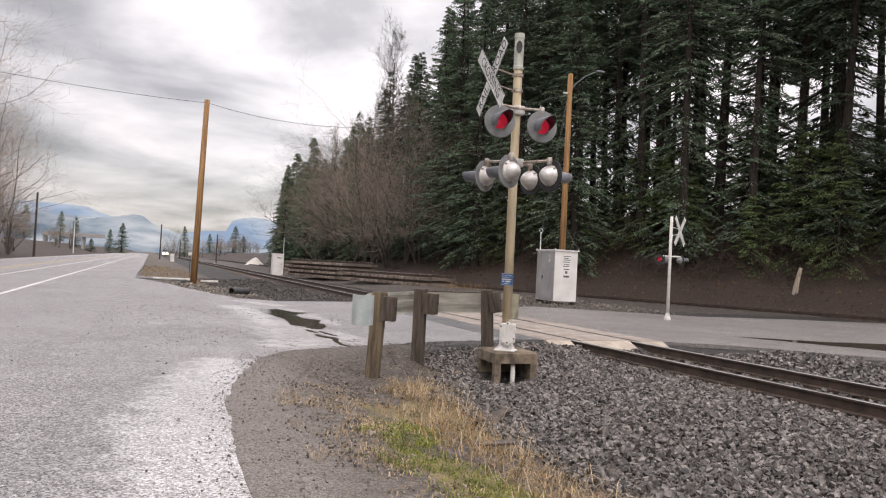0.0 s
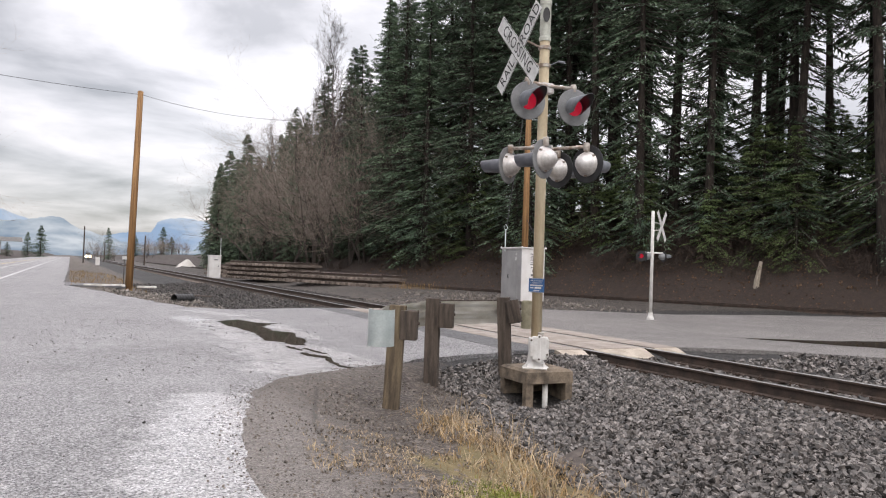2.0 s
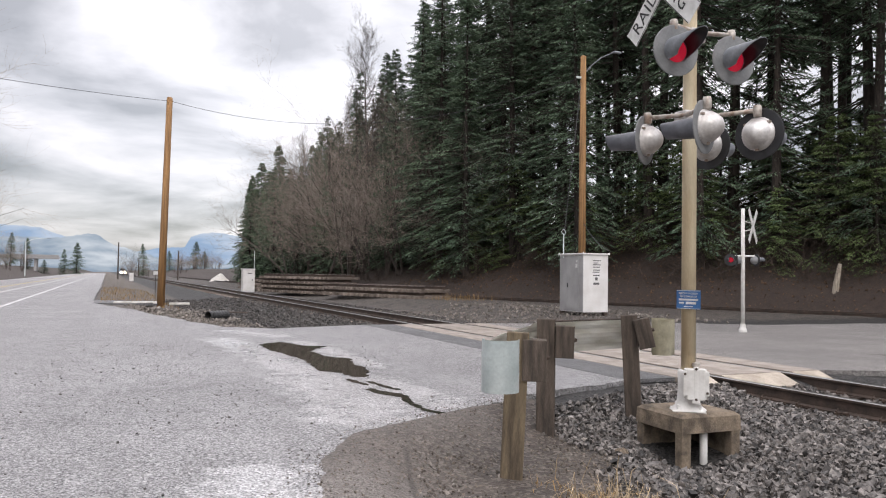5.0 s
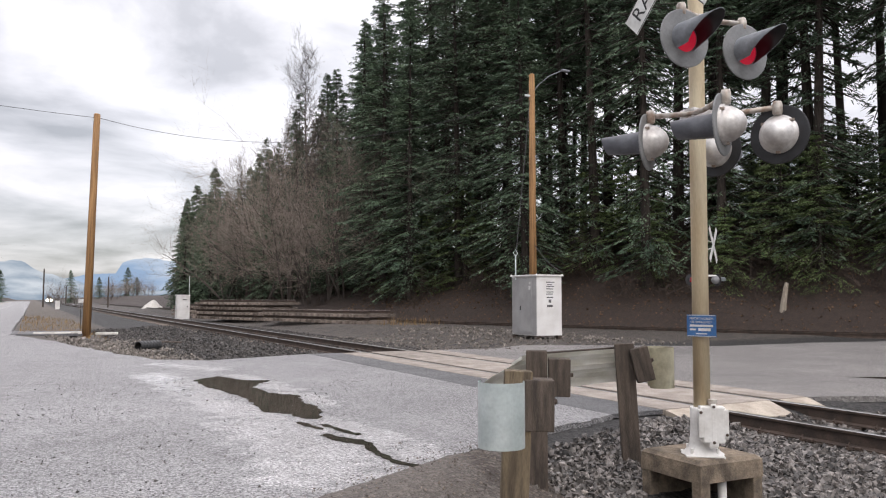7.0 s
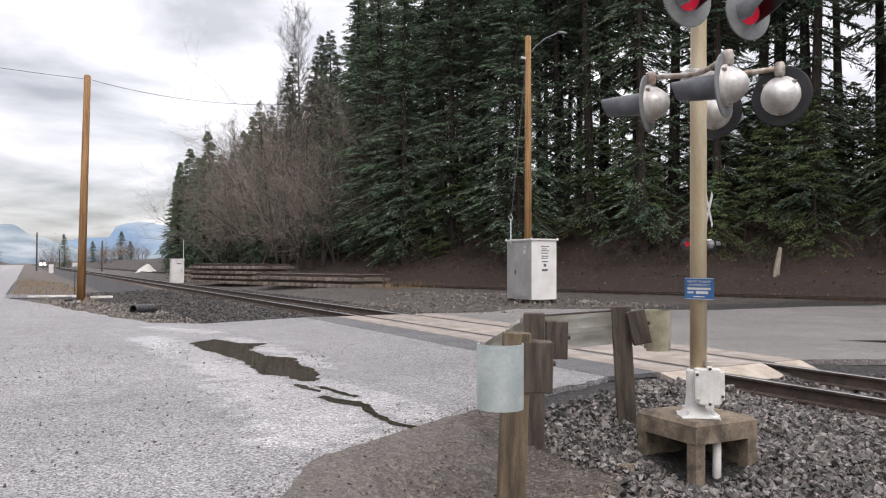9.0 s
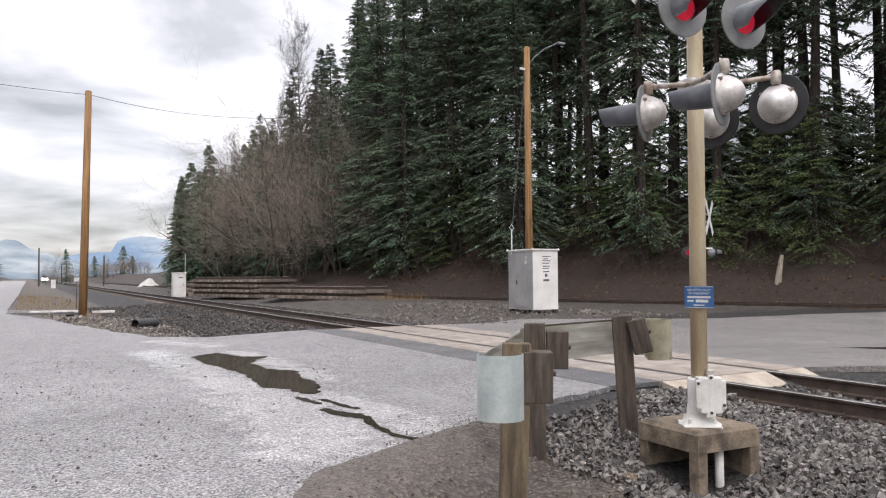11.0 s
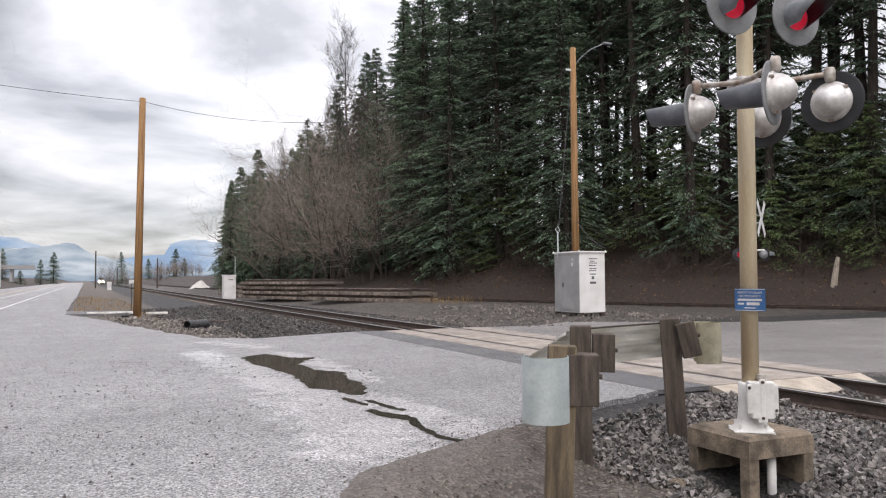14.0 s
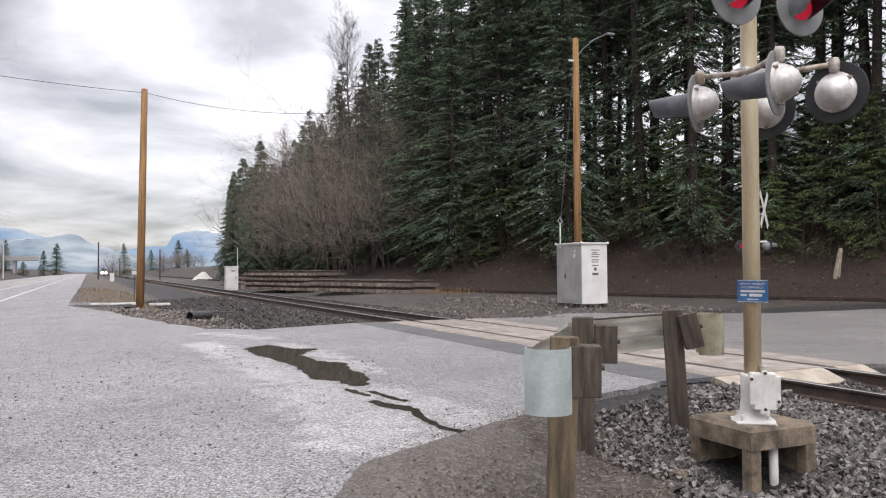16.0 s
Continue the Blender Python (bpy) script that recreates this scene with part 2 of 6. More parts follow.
M["galv_old"] = material("galvanised_weathered", (0.66, 0.63, 0.50), (0.42, 0.39, 0.29), scale=7, rough=0.5, metal=0.1, fine=50, fine_amt=0.1)
M["mast"] = material("mast_paint", (0.68, 0.59, 0.42), (0.52, 0.40, 0.25), scale=2.5, rough=0.55, stretch=(3, 3, 0.5), fine=40, fine_amt=0.08)
M["silver"] = material("aluminium_paint", (0.74, 0.725, 0.715), (0.45, 0.42, 0.40), scale=7, rough=0.4, metal=0.3, fine=40, fine_amt=0.12)
M["silver_rust"] = material("aluminium_paint_rusty", (0.55, 0.52, 0.48), (0.28, 0.20, 0.15), scale=12, rough=0.5, metal=0.4, fine=40, fine_amt=0.15)
M["black"] = material("black_paint", (0.035, 0.036, 0.04), (0.018, 0.018, 0.02), scale=5, rough=0.5, fine=50, fine_amt=0.1)
M["grey_disc"] = material("grey_disc", (0.24, 0.245, 0.25), (0.15, 0.155, 0.16), scale=6, rough=0.55, fine=60, fine_amt=0.1)
M["hood_grey"] = material("hood_grey", (0.30, 0.32, 0.35), (0.18, 0.19, 0.21), scale=6, rough=0.5, fine=50, fine_amt=0.1)
M["hood_dark"] = material("hood_dark", (0.13, 0.135, 0.155), (0.08, 0.083, 0.095), scale=6, rough=0.5, fine=50, fine_amt=0.1)
M["white"] = material("white_paint", (0.80, 0.79, 0.77), (0.62, 0.60, 0.57), scale=5, rough=0.5, fine=40, fine_amt=0.05)
M["sign_white"] = material("sign_white", (0.74, 0.74, 0.73), (0.5, 0.5, 0.48), scale=6, rough=0.5, fine=30, fine_amt=0.08)
M["sign_black"] = material("sign_black", (0.03, 0.03, 0.03), (0.02, 0.02, 0.02), scale=6, rough=0.6)
M["sign_blue"] = material("sign_blue", (0.045, 0.15, 0.36), (0.03, 0.10, 0.26), scale=6, rough=0.5)
M["box_white"] = material("enclosure_white", (0.86, 0.85, 0.84), (0.74, 0.72, 0.70), scale=2, rough=0.5, fine=30, fine_amt=0.05)
M["box_grey"] = material("enclosure_grey", (0.40, 0.395, 0.395), (0.31, 0.305, 0.305), scale=2, rough=0.5, fine=30, fine_amt=0.05)
M["asphalt_new"] = asphalt_material("asphalt_new", (0.16, 0.158, 0.162), (0.115, 0.114, 0.118), 0.5)
M["deadwood"] = material("dead_wood", (0.42, 0.37, 0.30), (0.24, 0.20, 0.16), scale=3, rough=0.9, stretch=(6, 6, 0.6), bump=0.6, bump_scale=30)
M["leaf"] = material("fallen_leaves", (0.17, 0.105, 0.062), (0.08, 0.05, 0.03), scale=6, rough=0.85, per_island=0.5)
M["beam_steel"] = material("beam_steel", (0.82, 0.81, 0.77), (0.60, 0.58, 0.52), scale=3, rough=0.3, metal=0.45, stretch=(1, 1, 4), fine=50, fine_amt=0.06)
M["brush"] = material("brush_twigs", (0.09, 0.066, 0.053), (0.045, 0.033, 0.027), scale=3, rough=0.95, per_object=0.3)
M["tie_stack"] = material("old_tie_wood", (0.33, 0.275, 0.235), (0.13, 0.105, 0.09), scale=6, rough=0.9, bump=0.6, stretch=(1, 6, 6), per_object=0.35)
# rusty grey rail tops, with their pale highlight put into the colour
M["rail_pale"] = material("rail_pale_rust", (0.42, 0.37, 0.34), (0.24, 0.19, 0.17), scale=5, rough=0.6, metal=0.2)
M["straw"] = material("straw", (0.47, 0.37, 0.24), (0.28, 0.205, 0.125), scale=5, rough=0.8, per_island=0.4)
M["ink"] = material("faded_ink", (0.16, 0.15, 0.16), (0.1, 0.1, 0.1), scale=8, rough=0.7)
M["bark"] = material("conifer_bark", (0.055, 0.043, 0.036), (0.022, 0.018, 0.015), scale=3, rough=0.95, stretch=(4, 4, 0.8), bump=0.8, bump_scale=20, per_object=0.3)
M["bark_grey"] = material("grey_bark", (0.12, 0.10, 0.088), (0.06, 0.05, 0.045), scale=3, rough=0.95, stretch=(4, 4, 0.8), per_object=0.25)
M["twig"] = material("brown_twigs", (0.42, 0.355, 0.305), (0.25, 0.21, 0.18), scale=3, rough=0.95, per_object=0.3)
M["grass_dry"] = material("dry_grass", (0.36, 0.235, 0.10), (0.20, 0.125, 0.055), scale=5, rough=0.8, per_island=0.4)
M["grass_green"] = material("green_grass", (0.20, 0.22, 0.035), (0.12, 0.13, 0.03), scale=5, rough=0.8, per_island=0.4)
M["plastic_black"] = material("black_plastic", (0.03, 0.03, 0.032), (0.02, 0.02, 0.02), scale=5, rough=0.45)
M["cable"] = material("cable", (0.05, 0.05, 0.055), (0.03, 0.03, 0.03), scale=5, rough=0.6)


def foliage_material(name, a, b):
    mat = material(name, a, b, scale=0.6, rough=0.65, fine=9, fine_amt=0.25, per_object=0.25, per_island=0.3, spec=0.3)
    return mat


M["needles"] = foliage_material("fir_needles", (0.135, 0.19, 0.118), (0.068, 0.107, 0.072))
M["needles_light"] = foliage_material("fir_needles_light", (0.15, 0.20, 0.075), (0.085, 0.125, 0.05))


def ground_material():
    """Gravel, wet dirt, forest litter and moss, blended by the mesh's own masks and noise."""
    mat = bpy.data.materials.new("ground_cover")
    mat.use_nodes = True
    n, l = nodes_of(mat.node_tree)
    out = n.new("ShaderNodeOutputMaterial")
    b = n.new("ShaderNodeBsdfPrincipled")
    l.new(b.outputs[0], out.inputs[0])
    vec = n.new("ShaderNodeTexCoord").outputs["Object"]

    def noise_of(scale, detail=5.0, rough=0.6):
        k = n.new("ShaderNodeTexNoise")
        k.inputs["Scale"].default_value, k.inputs["Detail"].default_value, k.inputs["Roughness"].default_value = scale, detail, rough
        l.new(vec, k.inputs["Vector"])
        return k.outputs["Fac"]

    def two(c0, c1, fac, lo=0.35, hi=0.65):
        r = n.new("ShaderNodeValToRGB")
        e = r.color_ramp.elements
        e[0].position, e[0].color, e[1].position, e[1].color = lo, (*c0, 1), hi, (*c1, 1)
        l.new(fac, r.inputs[0])
        return r.outputs[0]

    def mix(a, c, fac):
        m = n.new("ShaderNodeMix")
        m.data_type = "RGBA"
        l.new(fac, m.inputs[0])
        l.new(a, m.inputs[6])
        l.new(c, m.inputs[7])
        return m.outputs[2]

    chips = n.new("ShaderNodeTexVoronoi")
    chips.inputs["Scale"].default_value = 34.0
    l.new(vec, chips.inputs["Vector"])
    sep = n.new("ShaderNodeSeparateColor")
    l.new(chips.outputs["Color"], sep.inputs[0])
    # shade in the gaps between ballast stones is put into this near-black gravel
    gravel = two((0.008, 0.0075, 0.0075), (0.05, 0.047, 0.045), sep.outputs[0], 0.1, 0.9)
    dirt = mix(two((0.055, 0.044, 0.037), (0.125, 0.10, 0.082), noise_of(3.0)), two((0.045, 0.037, 0.032), (0.23, 0.20, 0.175), sep.outputs[1], 0.55, 0.95), noise_of(9.0, 6, 0.7))
    litter = mix(two((0.016, 0.011, 0.009), (0.065, 0.041, 0.03), noise_of(5.0, 8, 0.75)), two((0.02, 0.013, 0.01), (0.10, 0.062, 0.04), sep.outputs[0], 0.7, 1.0), noise_of(1.1))
    moss = two((0.12, 0.10, 0.042), (0.23, 0.178, 0.085), noise_of(4.0, 7, 0.7))
    at = n.new("ShaderNodeAttribute")
    at.attribute_name = "cover"
    cov = n.new("ShaderNodeSeparateColor")
    l.new(at.outputs["Color"], cov.inputs[0])

    def sharp(ch, sc):
        a = n.new("ShaderNodeMath")
        a.operation = "ADD"
        l.new(ch, a.inputs[0])
        mr = n.new("ShaderNodeMapRange")
        for i, v in enumerate((0.2, 0.8, -0.35, 0.35)):
            mr.inputs[i + 1].default_value = v
        l.new(noise_of(sc, 7, 0.7), mr.inputs[0])
        l.new(mr.outputs[0], a.inputs[1])
        k = n.new("ShaderNodeMapRange")
        k.inputs[1].default_value, k.inputs[2].default_value = 0.38, 0.62
        l.new(a.outputs[0], k.inputs[0])
        return k.outputs[0]

    col = mix(gravel, dirt, sharp(cov.outputs[0], 2.5))
    col = mix(col, litter, sharp(cov.outputs[1], 1.2))
    col = mix(col, moss, sharp(cov.outputs[2], 2.0))
    band = n.new("ShaderNodeAttribute")
    band.attribute_name = "grit"
    fine = n.new("ShaderNodeTexVoronoi")
    fine.inputs["Scale"].default_value = 120.0
    l.new(vec, fine.inputs["Vector"])
    fsep = n.new("ShaderNodeSeparateColor")
    l.new(fine.outputs["Color"], fsep.inputs[0])
    blur = n.new("ShaderNodeMath")
    blur.operation = "MULTIPLY"
    blur.use_clamp = True
    l.new(band.outputs["Fac"], blur.inputs[0])
    spread = n.new("ShaderNodeMapRange")
    for i, v in enumerate((0.3, 0.7, 0.55, 1.35)):
        spread.inputs[i + 1].default_value = v
    l.new(noise_of(4.0, 8, 0.75), spread.inputs[0])
    l.new(spread.outputs[0], blur.inputs[1])
    soft = blur.outputs[0]
    col = mix(col, two((0.075, 0.066, 0.06), (0.31, 0.28, 0.255), fsep.outputs[0], 0.05, 1.0), soft)
    # a dark, broken line of colour where the buried edge of the paving runs
    dark_line = None
    line = ((-5.67, -0.13), (-6.01, -1.19), (-6.28, -2.15), (-6.43, -2.87), (-6.5, -3.6))
    for a, c in zip(line, line[1:]):
        near = n.new("ShaderNodeMapRange")
        for i, v in enumerate((0.008, 0.035, 1.0, 0.0)):
            near.inputs[i + 1].default_value = v
        l.new(segment_distance(n, l, vec, a, c), near.inputs[0])
        if dark_line is None:
            dark_line = near.outputs[0]
        else:
            k = n.new("ShaderNodeMath")
            k.operation = "MAXIMUM"
            l.new(dark_line, k.inputs[0])
            l.new(near.outputs[0], k.inputs[1])
            dark_line = k.outputs[0]
    broken = n.new("ShaderNodeMath")
    broken.operation = "MULTIPLY"
    l.new(dark_line, broken.inputs[0])
    l.new(noise_of(7.0), broken.inputs[1])
    col = mix(col, two((0.03, 0.026, 0.023), (0.05, 0.043, 0.038), noise_of(20.0)), broken.outputs[0])
    l.new(col, b.inputs["Base Color"])
    b.inputs["Roughness"].default_value = 0.72
    bp = n.new("ShaderNodeBump")
    bp.inputs["Strength"].default_value, bp.inputs["Distance"].default_value = 0.9, 0.02
    l.new(chips.outputs["Distance"], bp.inputs["Height"])
    l.new(bp.outputs[0], b.inputs["Normal"])
    return mat


M["ground"] = ground_material()


def water_material():
    mat = bpy.data.materials.new("puddle_water")
    mat.use_nodes = True
    b = mat.node_tree.nodes["Principled BSDF"]
    b.inputs["Base Color"].default_value = (0.045, 0.04, 0.032, 1)
    b.inputs["Roughness"].default_value = 0.03
    b.inputs["IOR"].default_value = 1.33
    return mat


M["water"] = water_material()
M["kerb_white"] = material("kerb_paint", (0.78, 0.76, 0.72), (0.5, 0.47, 0.43), scale=4, rough=0.7, fine=40, fine_amt=0.15)
M["cap"] = material("pale_green_grey_paint", (0.52, 0.54, 0.48), (0.36, 0.36, 0.31), scale=7, rough=0.6, fine=40, fine_amt=0.15)


def lens_material():
    mat = bpy.data.materials.new("red_lens")
    mat.use_nodes = True
    b = mat.node_tree.nodes["Principled BSDF"]
    b.inputs["Base Color"].default_value = (0.35, 0.01, 0.02, 1)
    b.inputs["Roughness"].default_value = 0.15
    b.inputs["Emission Color"].default_value = (1.0, 0.035, 0.09, 1)
    b.inputs["Emission Strength"].default_value = 0.24
    return mat


M["lens"] = lens_material()


# ---- building helpers ----
def mesh_object(name, verts, faces, mat, parent=None, smooth=False):
    me = bpy.data.meshes.new(name)
    me.from_pydata(verts if isinstance(verts, list) else verts.tolist(), [], faces if isinstance(faces, list) else faces.tolist())
    me.materials.append(mat)
    if smooth:
        me.polygons.foreach_set("use_smooth", [True] * len(me.polygons))
    me.update()
    ob = new(name, me)
    ob.parent = parent
    return ob


def part(name, bm, mat, parent=None, label="", smooth=False):
    me = bpy.data.meshes.new(name)
    bm.normal_update()
    bm.to_mesh(me)
    bm.free()
    for k in (mat if isinstance(mat, (list, tuple)) else [mat]):
        me.materials.append(k)
    if smooth:
        me.polygons.foreach_set("use_smooth", [True] * len(me.polygons))
    ob = new(name, me)
    ob.parent = parent
    if label:
        ob["label"] = label
    return ob


def thing(name, label, category, m=None, group="", kind=""):
    ob = new(name)
    ob.empty_display_size = 0.1
    if m is not None:
        ob.matrix_world = m
    return tagged(ob, label, category, group, kind)


def block(size, centre=(0, 0, 0), m=None, bevel=0.0, bm=None):
    """A bevelled box."""
    fresh = bmesh.new()
    bmesh.ops.create_cube(fresh, size=1.0)
    for v in fresh.verts:
        v.co = Vector((v.co.x * size[0], v.co.y * size[1], v.co.z * size[2])) + Vector(centre)
    if bevel:
        bmesh.ops.bevel(fresh, geom=fresh.edges[:], offset=bevel, segments=2, affect="EDGES", profile=0.6)
    if m is not None:
        fresh.transform(m)
    if bm is None:
        return fresh
    me = bpy.data.meshes.new("tmp")
    fresh.to_mesh(me)
    fresh.free()
    bm.from_mesh(me)
    bpy.data.meshes.remove(me)
    return bm


def lathe(profile, seg=24, m=None, bm=None, close=False):
    """Turns (radius, height) points round z."""
    bm = bm or bmesh.new()
    rings = []
    for r, z in profile:
        if r < 1e-6:
            rings.append([bm.verts.new((0, 0, z))])
        else:
            rings.append([bm.verts.new((r * math.cos(2 * math.pi * i / seg), r * math.sin(2 * math.pi * i / seg), z)) for i in range(seg)])
    made = [v for ring in rings for v in ring]
    pairs = list(zip(rings, rings[1:])) + ([(rings[-1], rings[0])] if close else [])
    for a, b in pairs:
        for i in range(seg):
            j = (i + 1) % seg
            if len(a) == 1 and len(b) > 1:
                bm.faces.new((a[0], b[j], b[i]))
            elif len(b) == 1 and len(a) > 1:
                bm.faces.new((a[i], a[j], b[0]))
            elif len(a) > 1:
                bm.faces.new((a[i], a[j], b[j], b[i]))
    if m is not None:
        for v in made:
            v.co = m @ v.co
    return bm


def tube(points, radii, seg=8, bm=None, caps=True):
    """A tapered tube along points."""
    bm = bm or bmesh.new()
    pts = [Vector(p) for p in points]
    if isinstance(radii, (int, float)):
        radii = [radii] * len(pts)
    rings = []
    for i, p in enumerate(pts):
        d = (pts[min(i + 1, len(pts) - 1)] - pts[max(i - 1, 0)]).normalized()
        side = d.cross(Vector((0, 0, 1)) if abs(d.z) < 0.9 else Vector((1, 0, 0))).normalized()
        up = side.cross(d)
        rings.append([bm.verts.new(p + radii[i] * (side * math.cos(2 * math.pi * k / seg) + up * math.sin(2 * math.pi * k / seg))) for k in range(seg)])
    for a, b in zip(rings, rings[1:]):
        for i in range(seg):
            j = (i + 1) % seg
            bm.faces.new((a[i], a[j], b[j], b[i]))
    if caps:
        bm.faces.new(rings[0][::-1])
        bm.faces.new(rings[-1])
    return bm


def smooth_step(a, b, x):
    t = np.clip((x - a) / (b - a), 0, 1)
    return t * t * (3 - 2 * t)


def fbm(x, y, seed=0.0, octaves=4):
    """Cheap value noise from sines, for arrays."""
    s = 0.0
    for o in range(octaves):
        f = 1.9 ** o
        s = s + np.sin(x * f * 1.3 + seed + 1.7 * o + 1.1 * np.sin(y * f * 0.9 + seed * 2 + o)) * np.cos(y * f * 1.1 - seed + 2.3 * o + 0.9 * np.sin(x * f * 0.7 + o)) / 1.7 ** o
    return s

# ---- land ----
SIDING = [(60.0, -62.0), (44.0, -32.0), (33.5, -13.0), (27.0, -1.5), (22.2, 6.5), (19.0, 12.5), (16.6, 18.0), (14.3, 24.0), (12.2, 31.0), (10.6, 38.0), (9.2, 48.0), (8.2, 60.0), (7.6, 80.0), (7.4, 120.0), (7.4, 200.0)]
_sy = np.array([p[1] for p in SIDING])
_sx = np.array([p[0] for p in SIDING])


def siding_x(y):
    return np.interp(y, _sy, _sx)


def beyond_siding(x, y):
    """Metres past the siding, square to it."""
    slope = (siding_x(y + 1) - siding_x(y - 1)) / 2
    return (x - siding_x(y)) / np.sqrt(1 + slope * slope)


EDGE = [(-7.35, -60), (-7.2, -9), (-7.08, -5), (-7.02, -3.4), (-6.75, -1.9), (-6.35, -0.5), (-5.9, 0.25), (-5.2, 0.62), (-4.6, 0.95), (-3.6, 1.6), (-2.3, 2.0), (-1.76, 2.2)]


def off_paving(x, y):
    """Metres from the near edge of the asphalt."""
    best = np.full(np.shape(x), 99.0)
    for (x0, y0), (x1, y1) in zip(EDGE, EDGE[1:]):
        dx, dy = x1 - x0, y1 - y0
        t = np.clip(((x - x0) * dx + (y - y0) * dy) / (dx * dx + dy * dy), 0, 1)
        best = np.minimum(best, np.hypot(x - x0 - t * dx, y - y0 - t * dy))
    return best


def land(x, y):
    """Height of the ground."""
    x, y = np.broadcast_arrays(np.asarray(x, float), np.asarray(y, float))
    z = np.full(x.shape, -0.06)
    near = 1 - smooth_step(1.2, 2.2, y)
    d = off_paving(x, y)
    verge = 0.008 - 0.36 * smooth_step(0.1, 3.2, d)
    drop = smooth_step(-2.6, -1.0, y)
    verge = verge * (1 - drop) + drop * (0.008 - 0.23 * smooth_step(0.1, 0.95, d) - 0.12 * smooth_step(1.2, 3.2, d))
    inside = (x < np.interp(y, [p[1] for p in EDGE], [p[0] for p in EDGE])) & (y < 2.1)
    verge = np.where(inside, 0.012 - 0.09 * smooth_step(0.0, 0.35, d), verge)
    w = smooth_step(-4.6, -1.7, x)
    prof = verge * (1 - w) + np.minimum(-0.215, verge * 0 - 0.215) * w
    prof = np.where(x > 1.8, -0.215 + 0.17 * smooth_step(1.8, 3.4, x), prof)
    lip = smooth_step(1.4, 0.4, d) * smooth_step(-3.4, -2.4, x) * (x < 0)
    prof = prof + lip * (-0.06 - prof)
    prof = prof - 0.16 * np.exp(-((x + 3.1) ** 2 + (y + 0.4) ** 2) / 0.3)
    z = z * (1 - near) + prof * near
    far = smooth_step(12.6, 13.8, y)
    farprof = -0.215 - 0.12 * smooth_step(1.6, 3.5, np.abs(x))
    farprof = np.where(x < -4.0, -0.335 + 0.29 * smooth_step(-4.4, -7.6, x), farprof)
    farprof = np.where(x > 3.5, -0.335 + 0.34 * smooth_step(4.5, 7.0, x), farprof)
    z = z * (1 - far) + farprof * far
    z = np.where(x < -19.5, -0.1 - 0.3 * smooth_step(-19.5, -22, x) + 3.2 * smooth_step(-24, -40, x), z)
    s = beyond_siding(x, y)
    bank = 4.6 * smooth_step(1.0, 10.5, s) + 0.75 * smooth_step(0.9, 2.4, s) - 3.0 * smooth_step(20, 45, s)
    low = 1 - 0.6 * smooth_step(30, 70, y)
    z = z + bank * low + 0.09 * smooth_step(1.5, 4, s) * fbm(x * 0.7, y * 0.7, 2.0)
    return z


def sheet(xs, ys, height, skip=None):
    X, Y = np.meshgrid(xs, ys)
    Z = height(X, Y)
    v = np.stack([X, Y, Z], -1).reshape(-1, 3)
    nx, ny = len(xs), len(ys)
    i = np.arange(ny - 1)[:, None] * nx + np.arange(nx - 1)[None, :]
    f = np.stack([i, i + 1, i + 1 + nx, i + nx], -1).reshape(-1, 4)
    return v, f


def rough_land(x, y):
    z = land(x, y)
    damp = np.where((np.abs(x) < 60) & (y < 120), 1.0, 0.3) * (0.15 + 0.85 * smooth_step(0.1, 1.0, off_paving(x, y)))
    return z + damp * (0.012 * fbm(x * 3.1, y * 3.1, 0.5) + 0.008 * fbm(x * 9, y * 9, 1.5, 3))


xs = np.concatenate([[-3500, -1200, -400, -150, -80], np.arange(-60, -26, 4.0), np.arange(-24, -8, 1.0), np.arange(-8, 4, 0.12), np.arange(4, 30, 0.4), np.arange(30, 62, 2.0), [80, 150, 400, 1200, 3500]])
ys = np.concatenate([[-3500, -1000, -300, -100, -60], np.arange(-40, -12, 2.0), np.arange(-12, 3, 0.12), np.arange(3, 42, 0.4), np.arange(42, 120, 2.0), np.arange(120, 300, 15.0), [320, 500, 900, 1800, 3500]])


def ground_height(x, y):
    z = rough_land(x, y)
    # under the paving the ground lies a little lower
    paved = ((x > -19.4) & (x < -8.6)) | ((y > 2.3) & (y < 11.0) & (x > -9) & (x < 15.5) & (beyond_siding(x, y) < -1.5))
    under = ((np.hypot(x - siding_x(y), 0) > 0) & (x > 1.8) & (x < 17) & (y < 9.5) & (y > -0.5) & (beyond_siding(x, y) < -1.2))
    return np.where(paved | under, np.minimum(z, -0.06), z)


v, f = sheet(xs, ys, ground_height)
ground = mesh_object("ground", v, f, M["ground"], smooth=True)
tagged(ground, "dark wet gravel and dirt ground with a wooded bank", "ground", kind="structure")
gx, gy = v[:, 0], v[:, 1]
dirt_mask = smooth_step(-2.9, -4.0, gx + 0.25 * fbm(gx, gy)) * (gy < 2.5)
far_verge = smooth_step(-3.2, -4.6, gx) * (gy > 10)
beyond = beyond_siding(gx, gy)
litter_mask = np.maximum(smooth_step(0.4, 1.5, beyond), (gx < -20) * 1.0)
rough_patch = 0.55 * smooth_step(2.2, 4.0, gx) * smooth_step(12, 13.5, gy) * smooth_step(0.5, -1.0, beyond)
moss_mask = smooth_step(0.85, 1.3, off_paving(gx, gy)) * smooth_step(-4.5, -5.0, gx) * smooth_step(-1.6, -3.0, gy) * (gx > -7.2) * np.clip(0.75 + 1.3 * fbm(gx * 1.3, gy * 1.3), 0.25, 1.15)
moss_mask = np.maximum(moss_mask * 0.85, 0.35 * far_verge * smooth_step(27, 32, gy) * (gx > -8.5) * (gx < -4.5))
cover = np.stack([np.maximum(np.maximum(dirt_mask, far_verge), rough_patch), litter_mask, moss_mask, np.ones(len(gx))], -1)
